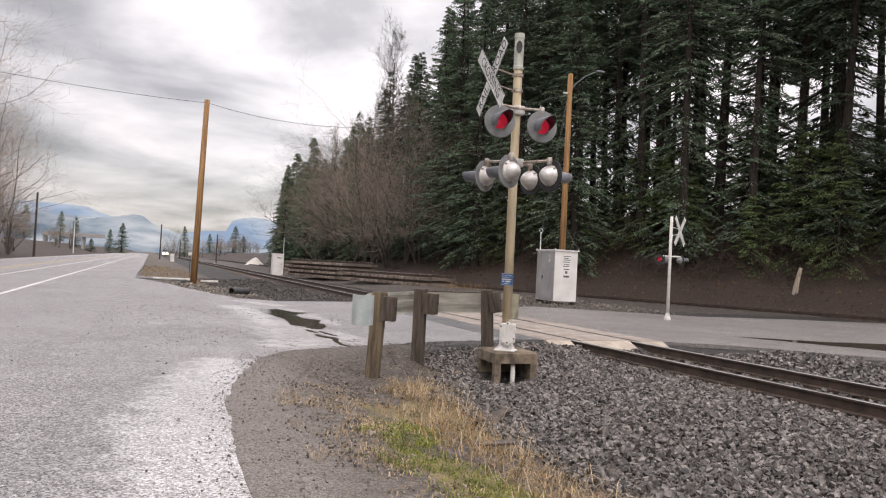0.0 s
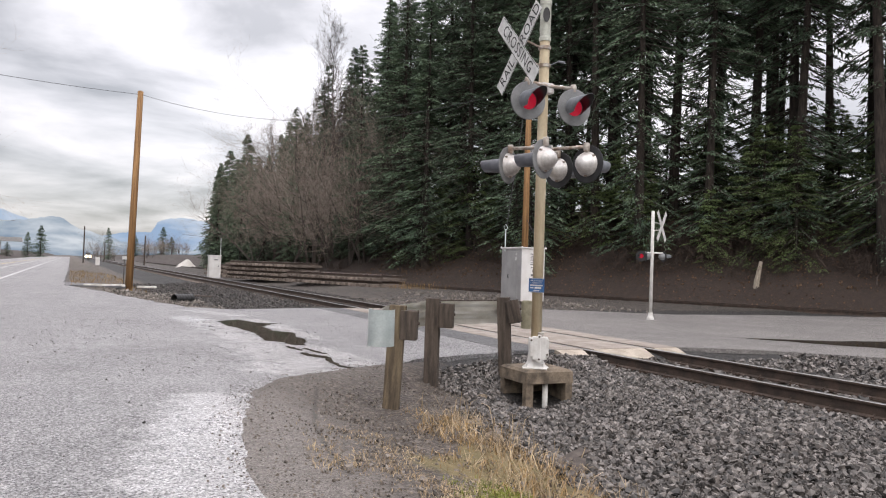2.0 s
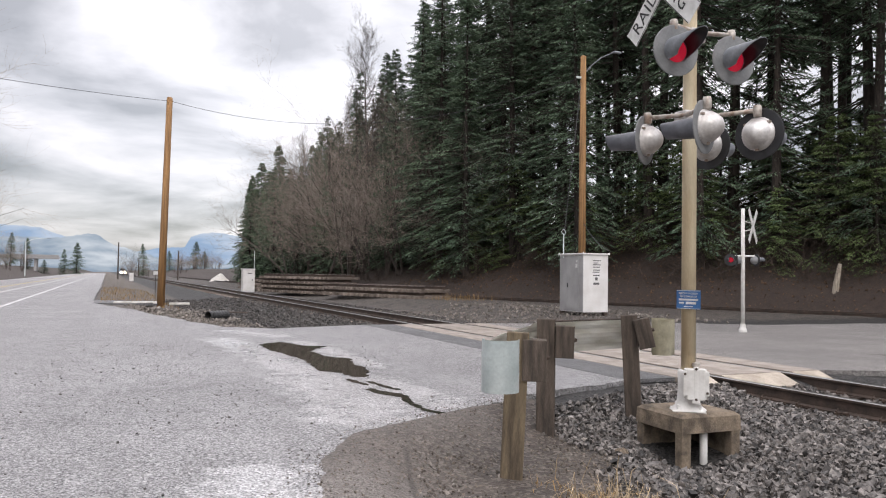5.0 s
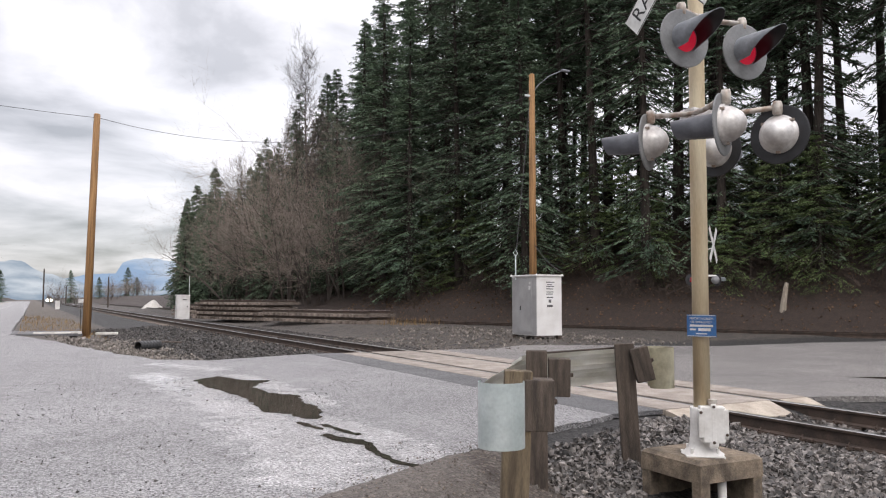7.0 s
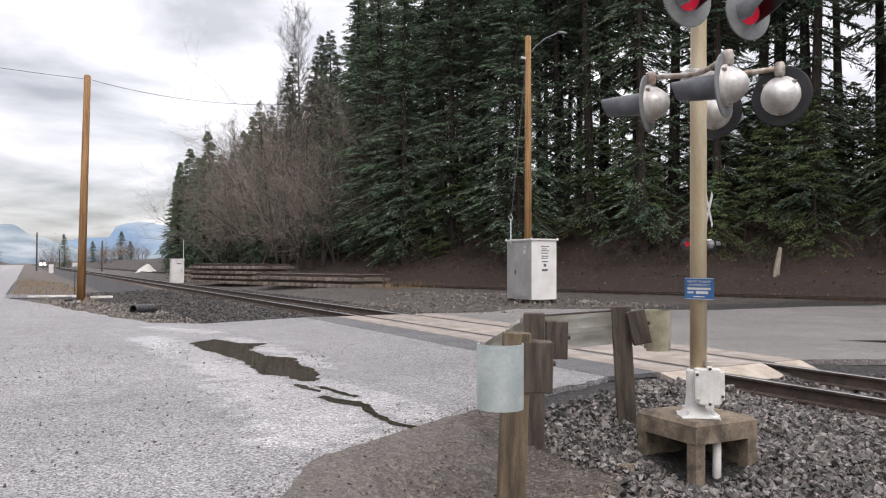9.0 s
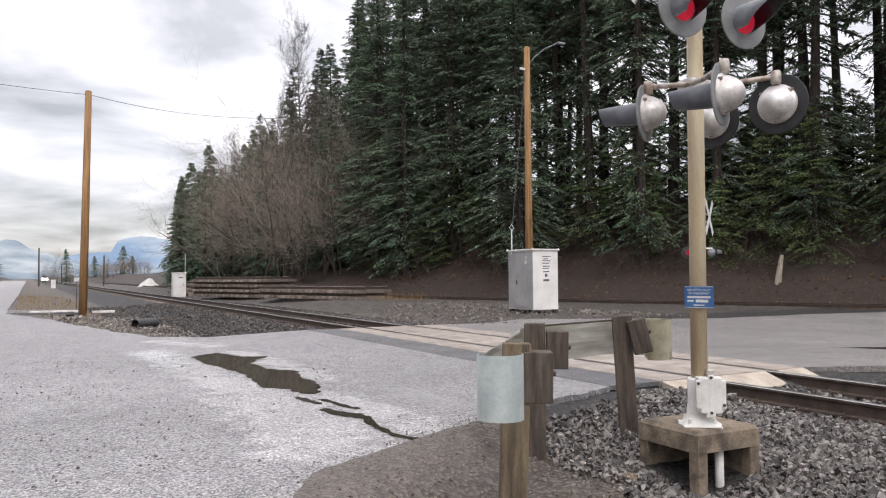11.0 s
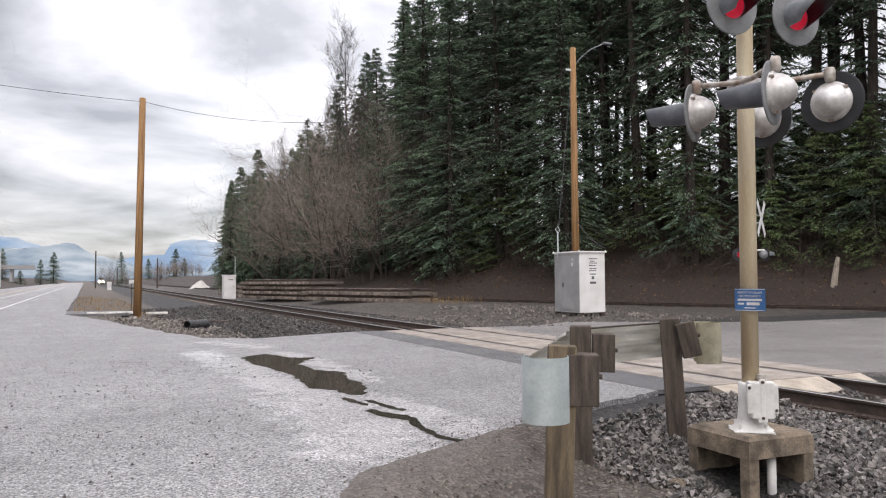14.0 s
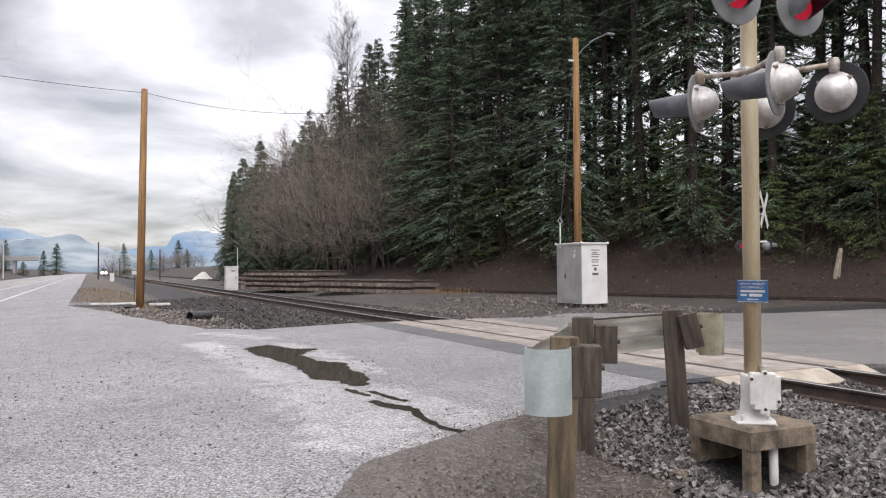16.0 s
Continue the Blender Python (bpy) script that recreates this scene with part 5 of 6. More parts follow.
kinds_low = [conifer(*a, M["needles_light"], "young bright green fir at the foot of the bank") for a in ((7, 6.5, 0.1, 2.7, 120, 150, 0.125), (8, 8.5, 0.2, 3.0, 140, 150, 0.125))]
kinds_under = [conifer(*a, M["needles"], "young dark fir in the understory of the wood") for a in ((41, 6.0, 0.1, 2.6, 90, 80, 0.22), (42, 7.5, 0.1, 2.8, 100, 80, 0.22))]
used = set()


def plant(src, x, y, s, turn, sink=0.0):
    m = pose(x, y, land(x, y).item() - sink, rt.uniform(-2, 2), rt.uniform(-2, 2), turn)
    if src.name in used:
        ob = copy_thing(src, m)
    else:
        used.add(src.name)
        src.matrix_basis = m
        ob = src
    ob.scale = (s, s, s)
    return ob


rt = random.Random(12)


def edge_x(y):
    """Front of the wood."""
    return float(siding_x(y)) + (4.6 if y < 45 else 5.5 + 0.02 * (y - 45))


for row, (depth, gap) in enumerate(((0.0, 3.0), (3.0, 3.0), (6.5, 3.2), (11.0, 3.6), (17.0, 4.4))):
    y = -26.0 + row
    while y < 118:
        x = edge_x(y) + depth + rt.uniform(-1.3, 1.3)
        if y < 29:
            pool = kinds_bare if row < 2 else kinds_deep
        elif y < 75:
            pool = kinds_full if row == 0 else (kinds_full[:3] + kinds_bare if row == 1 else kinds_deep)
        else:
            pool = kinds_far
        size = rt.uniform(0.84, 1.08) * (1.0 if y < 56 else max(0.6, 0.82 - 0.0022 * (y - 56)))
        if 46 < y < 110 and row == 0:
            size *= 0.86
        if not (row > 2 and y > 100) and not (y < 16 and row > 3):
            plant(rt.choice(pool), x, y + rt.uniform(-0.8, 0.8), size, rt.uniform(0, 360))
        y += gap * rt.uniform(0.75, 1.25) * (1.2 if y < 27 else 1.0 if y < 75 else 1.5)
y = -8.0
while y < 30:
    plant(rt.choice(kinds_low), float(siding_x(y)) + rt.uniform(8.0, 14.0), y, rt.uniform(0.6, 0.95), rt.uniform(0, 360), 0.3)
    y += rt.uniform(1.2, 2.2)
y = -12.0
while y < 31:
    plant(rt.choice(kinds_under), float(siding_x(y)) + rt.uniform(13.0, 21.0), y, rt.uniform(0.6, 1.0), rt.uniform(0, 360), 0.3)
    y += rt.uniform(0.8, 1.4)
y = 3.0
while y < 48:
    plant(rt.choice(kinds_low), float(siding_x(y)) + rt.uniform(4.2, 6.8), y, rt.uniform(0.55, 1.1), rt.uniform(0, 360), 0.3)
    y += rt.uniform(1.6, 3.6)


# ---- bare trees and brush ----
def twig_arrays(segments):
    """Three-sided tapered twigs from (start, end, radius, radius) rows."""
    A = np.array([s[0] for s in segments])
    B = np.array([s[1] for s in segments])
    ra = np.array([s[2] for s in segments])[:, None]
    rb = np.array([s[3] for s in segments])[:, None]
    d = B - A
    d /= np.linalg.norm(d, axis=1)[:, None] + 1e-9
    ref = np.where(np.abs(d[:, 2:3]) < 0.9, np.array([[0, 0, 1.0]]), np.array([[1.0, 0, 0]]))
    s = np.cross(d, ref)
    s /= np.linalg.norm(s, axis=1)[:, None]
    u = np.cross(s, d)
    rows = []
    for P, rr in ((A, ra), (B, rb)):
        for k in range(3):
            a = 2 * math.pi * k / 3
            rows.append(P + rr * (s * math.cos(a) + u * math.sin(a)))
    v = np.stack(rows, 1).reshape(-1, 3)
    base = np.arange(len(segments))[:, None] * 6
    f = np.concatenate([base + np.array([[i, (i + 1) % 3, 3 + (i + 1) % 3, 3 + i]]) for i in range(3)])
    return v, f


def grow(r, start, direction, length, radius, level, levels, out, up=0.25, wide=0.75):
    n = 4 if level < 2 else 3
    p = np.array(start, float)
    d = np.array(direction, float)
    for i in range(n):
        d = d + 0.16 * r.randn(3) + np.array([0, 0, up * 0.25])
        d /= np.linalg.norm(d)
        q = p + d * length / n
        r0 = radius * (1 - 0.75 * i / n)
        r1 = radius * (1 - 0.75 * (i + 1) / n)
        out[level >= 2].append((p, q, r0, r1))
        if level < levels and (level > 0 or i > 0):
            for k in range(3 if level == 0 else 2):
                side = r.randn(3)
                side -= d * (side @ d)
                side /= np.linalg.norm(side)
                nd = d * 0.75 + side * (wide + 0.3 * r.rand())
                nd /= np.linalg.norm(nd)
                grow(r, p + (q - p) * r.rand(), nd, length * ((0.42 if wide > 0.5 else 0.28 if level == 0 else 0.38) + 0.2 * r.rand()), r1 * 0.5 + 0.004, level + 1, levels, out, up, wide)
        p = q


def bare_tree(seed, height, radius, levels, label, mat, up=0.5, stems=1):
    r = np.random.RandomState(seed)
    out = {False: [], True: []}
    for s in range(stems):
        lean = 0.22 * r.randn(2) * (stems > 1)
        grow(r, (0.25 * s, 0.1 * s, -0.4), (lean[0], lean[1], 1.0), height * (0.8 + 0.2 * r.rand()), radius, 0, levels, out, up, 0.36 if up > 0.6 else 0.75)
    t = thing("bare_tree", label, "tree", group="leafless trees")
    mesh_object("trunk", *twig_arrays(out[False]), M["bark_grey"], t)
    mesh_object("crown", *twig_arrays(out[True]), mat, t)
    return t


def alder(seed, height, radius, label):
    """A straight clear trunk with thin upswept branches and a fan of fine twigs."""
    r = np.random.RandomState(seed)
    out = {False: [], True: []}
    p = np.array([0.0, 0.0, -0.5])
    for i in range(16):
        q = p + np.array([0.10 * r.randn(), 0.10 * r.randn(), (height + 0.5) / 16])
        r0, r1 = radius * (1 - 0.94 * i / 16), radius * (1 - 0.94 * (i + 1) / 16)
        out[False].append((p, q, r0, r1))
        u = (i + 0.5) / 16
        for k in range(1 if u < 0.35 else 3):
            if u < 0.2:
                continue
            a = r.rand() * 2 * np.pi
            d = np.array([np.cos(a), np.sin(a), 0.75 + 0.7 * u])
            ln = height * (0.19 * (1.2 - u) + 0.07) * (0.7 + 0.6 * r.rand())
            grow(r, p + (q - p) * r.rand(), d / np.linalg.norm(d), ln, r1 * 0.38 + 0.012, 1, 4, out, 0.75, 0.5)
        p = q
    t = thing("bare_tree", label, "tree", group="leafless trees")
    mesh_object("trunk", *twig_arrays(out[False]), M["bark_grey"], t)
    mesh_object("crown", *twig_arrays(out[True]), M["bark_grey"], t)
    return t


TALL = alder(31, 24.0, 0.30, "very tall leafless grey tree with fine twigs")
BROWN = [bare_tree(32 + i, h, 0.13, 3, "leafless brown tree with a dense haze of twigs", M["twig"], 0.45, 3) for i, h in enumerate((12.5, 10.5, 14.0))]
plant(TALL, 13.45, 60.0, 0.84, 30)
plant(TALL, 13.6, 70.0, 0.72, 140)
plant(TALL, 12.2, 79.0, 0.62, 250)
THIN = [bare_tree(62 + i, h, 0.12, 2, "leafless brown tree with thin twigs", M["twig"], 0.45, 4) for i, h in enumerate((12.0, 10.0, 13.5))]
y = 47.0
while y < 82:
    plant(rt.choice(BROWN), float(siding_x(y)) + rt.uniform(2.8, 5.0), y, rt.uniform(0.7, 1.05), rt.uniform(0, 360))
    y += rt.uniform(1.8, 3.4)
y = 66.0
while y < 112:
    plant(rt.choice(kinds_far), float(siding_x(y)) + rt.uniform(2.6, 5.5), y, rt.uniform(0.5, 0.72) if y < 84 else rt.uniform(0.60, 0.78), rt.uniform(0, 360))
    y += rt.uniform(4.0, 8.0) if y < 90 else rt.uniform(2.5, 4.5)
y = 44.0
while y < 130:
    plant(rt.choice(THIN), rt.uniform(-34, -25.5), y, rt.uniform(0.55, 1.0), rt.uniform(0, 360))
    y += rt.uniform(2.0, 3.5)
for x, y, h, wide in ((9.6, 98, 12.5, 1.15), (11.6, 100, 17.5, 1.0), (13.4, 97, 19.0, 1.0), (10.9, 92, 13.0, 1.2)):
    clump_fir = plant(kinds_far[rt.randrange(2)], x, y, h / 21.0, rt.uniform(0, 360))
    clump_fir.scale = (wide * h / 21.0, wide * h / 21.0, h / 21.0)
for x, y, s in ((13.9, 53.0, 0.80), (14.6, 50.0, 0.92)):
    plant(kinds_full[0], x, y, s, rt.uniform(0, 360))
for x, y, s in ((-27, 62, 1.4), (-29, 70, 1.5), (-26, 82, 1.2), (-31, 55, 1.6), (-27, 96, 1.1), (-28, 110, 1.2)):
    plant(rt.choice(BROWN), x, y, s, rt.uniform(0, 360))
plant(kinds_far[0], -27.5, 52, 0.62, 20)
plant(kinds_far[1], -31.0, 60, 0.75, 80)


def shrub(seed, n, spread, height, label, mat, thick=0.010):
    r = np.random.RandomState(seed)
    segs = []
    for i in range(n):
        a = r.rand() * 2 * np.pi
        p = np.array([spread * 0.5 * r.randn(), spread * 0.5 * r.randn(), -0.1])
        d = np.array([np.cos(a) * 0.7 * r.rand(), np.sin(a) * 0.7 * r.rand(), 0.35 + 0.7 * r.rand()])
        ln = height * (0.4 + 0.8 * r.rand())
        for k in range(3):
            d = d + 0.3 * r.randn(3) - np.array([0, 0, 0.1 * k])
            q = p + d / np.linalg.norm(d) * ln / 3
            segs.append((p, q, thick * (1 - 0.28 * k), thick * (0.72 - 0.28 * k)))
            for b in range(2):
                e = q + (d + 0.9 * r.randn(3)) * ln * 0.2
                segs.append((q, e, thick * 0.4, thick * 0.2))
            p = q
    ob = mesh_object("shrub", *twig_arrays(segs), mat)
    return tagged(ob, label, "shrub", "brush on the bank")


BRUSH = [shrub(50 + i, 60, 1.3, h, "tangled leafless brown brush on the bank", M["brush"], 0.012) for i, h in enumerate((1.4, 2.0, 1.1))]
for i in range(110):
    y = rt.uniform(-2, 70)
    x = float(siding_x(y)) + rt.uniform(2.5, 8.5) * 1.2
    src = BRUSH[i % 3]
    m = pose(x, y, land(x, y).item(), 0, 0, rt.uniform(0, 360))
    if i < 3:
        src.matrix_basis = m
        ob = src
    else:
        ob = copy_thing(src, m)
    s = rt.uniform(0.6, 1.3)
    ob.scale = (s, s, s)
for k in range(60):
    y = rt.uniform(1, 40)
    x = float(siding_x(y)) + rt.uniform(1.8, 6.5)
    a = rt.uniform(0, 360)
    L = rt.uniform(0.8, 2.8)
    st = tagged(part("fallen_branch", tube([(0, 0, 0), (L * 0.5, 0.06 * L, 0.05), (L, 0, 0.02)], [0.024, 0.019, 0.008], 5), M["bark_grey"]), "fallen grey branch lying on the bank", "branch", "fallen branches")
    st.matrix_basis = pose(x, y, land(x, y).item() + 0.08, 0, -rt.uniform(15, 45), a if a < 90 else rt.uniform(-60, 60))

# ---- ballast ----
def stones(name, n, sampler, size, mat, label, seed, sink=0.3):
    """Angular stones, each a jittered block, strewn over the ground."""
    r = np.random.RandomState(seed)
    x, y = sampler(r, n)
    n = len(x)
    cube = np.array([(-1, -1, -1), (1, -1, -1), (1, 1, -1), (-1, 1, -1), (-1, -1, 1), (1, -1, 1), (1, 1, 1), (-1, 1, 1)], float)
    faces = np.array([(0, 3, 2, 1), (4, 5, 6, 7), (0, 1, 5, 4), (1, 2, 6, 5), (2, 3, 7, 6), (3, 0, 4, 7)])
    s = size * (0.55 + 0.9 * r.rand(n) ** 1.5)
    co = cube[None] * (0.5 * (0.7 + 0.5 * r.rand(n, 1, 3))) * (1 + 0.38 * r.randn(n, 8, 1) * 0.6) + 0.14 * r.randn(n, 8, 3)
    q = r.randn(n, 4)
    q /= np.linalg.norm(q, axis=1)[:, None]
    w, a, b, c = q.T
    R = np.stack([1 - 2 * (b * b + c * c), 2 * (a * b - c * w), 2 * (a * c + b * w), 2 * (a * b + c * w), 1 - 2 * (a * a + c * c), 2 * (b * c - a * w), 2 * (a * c - b * w), 2 * (b * c + a * w), 1 - 2 * (a * a + b * b)], -1).reshape(n, 3, 3)
    co = np.einsum("nij,nkj->nki", R, co) * s[:, None, None]
    on_road = (x < np.interp(y, [p[1] for p in EDGE], [p[0] for p in EDGE])) & (x > -24) & (y < 12) & (size < 0.02)
    z = np.where(on_road, 0.001, land(x, y)) + s * (0.5 - sink) * r.rand(n) * 0.9 + (0.95 * size * r.rand(n) ** 1.5 if size > 0.025 else 0.0)
    co += np.stack([x, y, z], -1)[:, None, :]
    f = (faces[None] + 8 * np.arange(n)[:, None, None]).reshape(-1, 4)
    ob = mesh_object(name, co.reshape(-1, 3), f, mat)
    return tagged(ob, label, "gravel", kind="stuff")


def box_sampler(x0, x1, y0, y1, keep=None):
    def go(r, n):
        x, y = x0 + (x1 - x0) * r.rand(n), y0 + (y1 - y0) * r.rand(n)
        if keep is None:
            return x, y
        k = keep(x, y, r)
        return x[k], y[k]
    return go


def near_bed(x, y, r):
    left = -4.75 + 0.85 * smooth_step(-2.2, 0.3, y) + 0.12 * fbm(x * 2, y * 2)
    return (x > left + 0.35 * r.rand(len(x)) ** 2) & (off_paving(x, y) > 0.28 + 0.4 * r.rand(len(x)) * (x < -2)) & (np.abs(x + 0.325) > 0.085) & ~((np.abs(x + 2.86) < 0.36) & (np.abs(y + 0.115) < 0.36)) & (np.hypot(x + 3.3, y + 0.45) > 0.3 * r.rand(len(x)))


stones("ballast", 60000, box_sampler(-4.9, -0.3, -8.5, 1.9, near_bed), 0.032, M["stone"], "dark grey angular track ballast", 71)
stones("ballast", 12000, box_sampler(-0.3, 3.8, -8.5, 1.7, lambda x, y, r: (np.abs(x - 0.97) > 0.085) & (np.abs(x + 0.325) > 0.085) & (y < 1.7) & ((x > 1.5) | (r.rand(len(x)) < 0.55)) & (y < 1.9 - 0.6 * np.maximum(x - 1.4, 0))), 0.043, M["stone"], "dark grey angular track ballast between and beyond the rails", 72)
stones("ballast", 20000, box_sampler(-5.2, 3.8, 13.4, 40.0, lambda x, y, r: (np.abs(np.abs(x - 0.29) - 0.6475) > 0.09) & (r.rand(len(x)) < np.clip(26.0 / y - 0.35, 0.25, 1)) & (x > -4.3 - 0.06 * (y - 13) + 0.8 * r.rand(len(x)))), 0.05, M["stone_dark"], "grey track ballast beyond the crossing", 73)
stones("pebbles", 2600, box_sampler(-7.4, -2.4, -8.0, 2.1, lambda x, y, r: (off_paving(x, y) < 2.6 * r.rand(len(x)) ** 1.3) & (off_paving(x, y) > 0.55) & (x > np.interp(y, [p[1] for p in EDGE], [p[0] for p in EDGE]) - 0.15)), 0.022, M["pebble"], "small pale pebbles in the dirt verge", 74, 0.1)
stones("pebbles", 11000, box_sampler(-7.2, -3.0, -6.0, 1.6, lambda x, y, r: (off_paving(x, y) > 0.15 + 0.5 * r.rand(len(x))) & (x > np.interp(y, [p[1] for p in EDGE], [p[0] for p in EDGE]))), 0.011, M["grit"], "fine brown grit in the dirt verge", 78, 0.1)
stones("pebbles", 2600, box_sampler(-8.6, -2.6, 0.6, 9.5, lambda x, y, r: (off_paving(x, y) > -9.0) & (y > 0.75 + 1.0 * np.maximum(x + 5.4, 0)) & (r.rand(len(x)) < np.clip(0.25 + fbm(x, y), 0.1, 0.9))), 0.009, M["stone"], "scattered grit on the worn asphalt", 79, 0.0)
stones("pebbles", 16000, box_sampler(-8.0, -4.0, -7.0, 1.9, lambda x, y, r: off_paving(x, y) < 0.42 * r.rand(len(x)) ** 1.5), 0.008, M["grit"], "loose brown grit along the broken asphalt edge", 80, 0.1)
stones("pebbles", 300, box_sampler(-11.0, -4.0, -8.0, 9.0, lambda x, y, r: (r.rand(len(x)) < 0.55) & ((y > 1.2) | (x < -7.3))), 0.014, M["stone"], "loose dark grit on the asphalt", 75, 0.0)
stones("pebbles", 1800, box_sampler(2.0, 10.0, 12.2, 26.0, lambda x, y, r: beyond_siding(x, y) < -1.5), 0.05, M["pebble"], "loose pebbles on the rough ground by the cabinet", 76, 0.1)
stones("pebbles", 1500, box_sampler(-7.2, -3.6, 15.5, 27.0, lambda x, y, r: x > -5.6 - 0.16 * (y - 15) + 0.3 * r.rand(len(x))), 0.055, M["pebble"], "loose stones and leaves beside the road by the pole", 83, 0.1)
stones("leaf_litter", 16000, box_sampler(10.0, 36.0, 0.0, 46.0, lambda x, y, r: (beyond_siding(x, y) > 1.0) & (beyond_siding(x, y) < 8.0)), 0.05, M["leaf"], "fallen brown leaves and bark on the bank", 77, 0.2)
for i, (x, y, s) in enumerate(((-3.62, -0.15, 0.15), (-3.75, 0.25, 0.09), (-3.45, -0.95, 0.10), (-3.95, -1.15, 0.10), (-4.3, -0.75, 0.075), (-3.75, -0.75, 0.08), (-4.75, -2.35, 0.22), (-4.0, 0.55, 0.07))):
    r = np.random.RandomState(90 + i)
    bm = bmesh.new()
    bmesh.ops.create_icosphere(bm, subdivisions=2, radius=0.5)
    for k in bm.verts:
        k.co = Vector(k.co) * (1 + 0.22 * noise.noise(Vector(k.co) * 2.3 + Vector((i * 3.1, 0, 0)))) 
        k.co.z *= 0.7
    ob = tagged(part("rock", bm, M["concrete_mossy"] if i in (0, 6) else M["pebble"]), "loose weathered rock beside the signal footing", "rock", "loose rocks")
    ob.matrix_basis = pose(x, y, land(x, y).item() + 0.12 * s, r.uniform(0, 40), r.uniform(0, 40), r.uniform(0, 360))
    ob.scale = (s, s * 0.8, s)

# ---- grass ----
def grass(name, n, sampler, height, width, mat, label, seed, flat=0.6):
    r = np.random.RandomState(seed)
    x, y = sampler(r, n)
    n = len(x)
    z = land(x, y)
    a = 2 * np.pi * r.rand(n)
    h = height * (0.4 + 0.9 * r.rand(n))
    lean = flat * (0.3 + r.rand(n))
    d = np.stack([np.cos(a), np.sin(a)], -1)
    s = np.stack([-d[:, 1], d[:, 0]], -1) * (width * (0.6 + 0.8 * r.rand(n)))[:, None]
    p0 = np.stack([x, y, z - 0.01], -1)
    p1 = p0 + np.concatenate([d * (h * lean * 0.35)[:, None], (h * 0.62)[:, None]], -1)
    p2 = p0 + np.concatenate([d * (h * lean)[:, None], (h * (1.0 - 0.45 * lean).clip(0.12))[:, None]], -1)
    sz = np.concatenate([s, np.zeros((n, 1))], -1)
    v = np.stack([p0 - sz, p0 + sz, p1 + sz * 0.8, p1 - sz * 0.8, p2], 1).reshape(-1, 3)
    b = 5 * np.arange(n)[:, None]
    f = [tuple(q) for q in (b + np.array([[0, 1, 2, 3]])).tolist()] + [tuple(q) for q in (b + np.array([[3, 2, 4]])).tolist()]
    ob = mesh_object(name, v.reshape(-1, 3).tolist(), f, mat)
    return tagged(ob, label, "grass", kind="stuff")


def strip(x_mid, half, y0, y1):
    def go(r, n):
        y = y0 + (y1 - y0) * r.rand(n)
        x = np.interp(y, [-9, -5, -2.2, -0.6], x_mid) + half * r.randn(n)
        k = fbm(x * 2.2, y * 2.2, 4.0) + 0.45 * r.randn(n) > 0.05
        return x[k], y[k]
    return go


def patches(pools):
    """Blades gathered in uneven tufts round the given places (x, y, spread)."""
    def go(r, n):
        k = r.randint(len(pools), size=n)
        p = np.array(pools)[k]
        tuft = r.randint(26, size=n)
        tx, ty = r.randn(len(pools), 26), r.randn(len(pools), 26)
        x = p[:, 0] + p[:, 2] * (0.85 * tx[k, tuft] + 0.28 * r.randn(n))
        y = p[:, 1] + p[:, 2] * 1.5 * (0.85 * ty[k, tuft] + 0.28 * r.randn(n))
        ok = (off_paving(x, y) > 0.35) & (x > -7.0)
        return x[ok], y[ok]
    return go


BAND = [(x, y, 1.25 * s) for x, y, s in [(-4.72, -1.6, 0.16), (-4.85, -2.2, 0.2), (-4.98, -2.9, 0.22), (-5.1, -3.5, 0.24), (-5.2, -4.2, 0.24), (-5.3, -4.9, 0.24), (-5.2, -5.6, 0.26), (-5.15, -6.3, 0.26), (-5.1, -7.2, 0.28)]]
grass("dry_grass", 1500, patches(BAND), 0.14, 0.003, M["grass_dry"], "tangled dry orange grass along the ballast edge", 81, 1.45)
grass("dry_grass", 1400, patches(BAND), 0.20, 0.0026, M["straw"], "pale tangled straw along the ballast edge", 87, 1.55)
grass("dry_grass", 5000, patches([(-6.1, -3.2, 0.34), (-5.75, -3.9, 0.3), (-6.2, -4.9, 0.34), (-6.0, -6.2, 0.4)]), 0.045, 0.003, M["straw"], "short dry grass on the verge", 82, 1.2)
grass("green_grass", 6500, patches([(-5.78, -4.5, 0.17), (-5.85, -5.1, 0.2), (-5.62, -5.7, 0.22), (-5.6, -4.0, 0.14), (-5.9, -6.6, 0.28)]), 0.05, 0.0035, M["grass_green"], "short yellow-green grass on the verge", 83, 1.1)
grass("dry_weeds", 150, strip((-4.95, -4.9, -4.7, -4.45), 0.16, -3.0, -0.7), 0.42, 0.003, M["straw"], "tall dry weed stalks beside the guard rail", 84, 0.9)
grass("dry_grass", 1500, box_sampler(7.0, 12.0, 27.5, 33.5, lambda x, y, r: r.rand(len(x)) < 0.9 * np.exp(-((x - 9.2) / 1.1) ** 2 - ((y - 30.8) / 1.2) ** 2)), 0.42, 0.007, M["grass_dry"], "clump of tall dry grass by the stacked track panels", 85, 0.5)
grass("dry_grass", 1000, box_sampler(-8.1, -4.9, 27.5, 60.0), 0.20, 0.010, M["grass_dry"], "dry grass strip between road and track", 86, 0.7)
for x, y, L, a in ((-4.55, -3.3, 0.55, 50), (-5.05, -4.35, 0.42, -35), (-4.35, -2.9, 0.5, 20)):
    ob = tagged(part("driftwood", block((L, 0.10, 0.02), bevel=0.006), M["bark_grey"]), "split weathered piece of grey wood on the verge", "wood piece")
    ob.matrix_basis = pose(x, y, land(x, y).item() + 0.05, 6, -8, a)

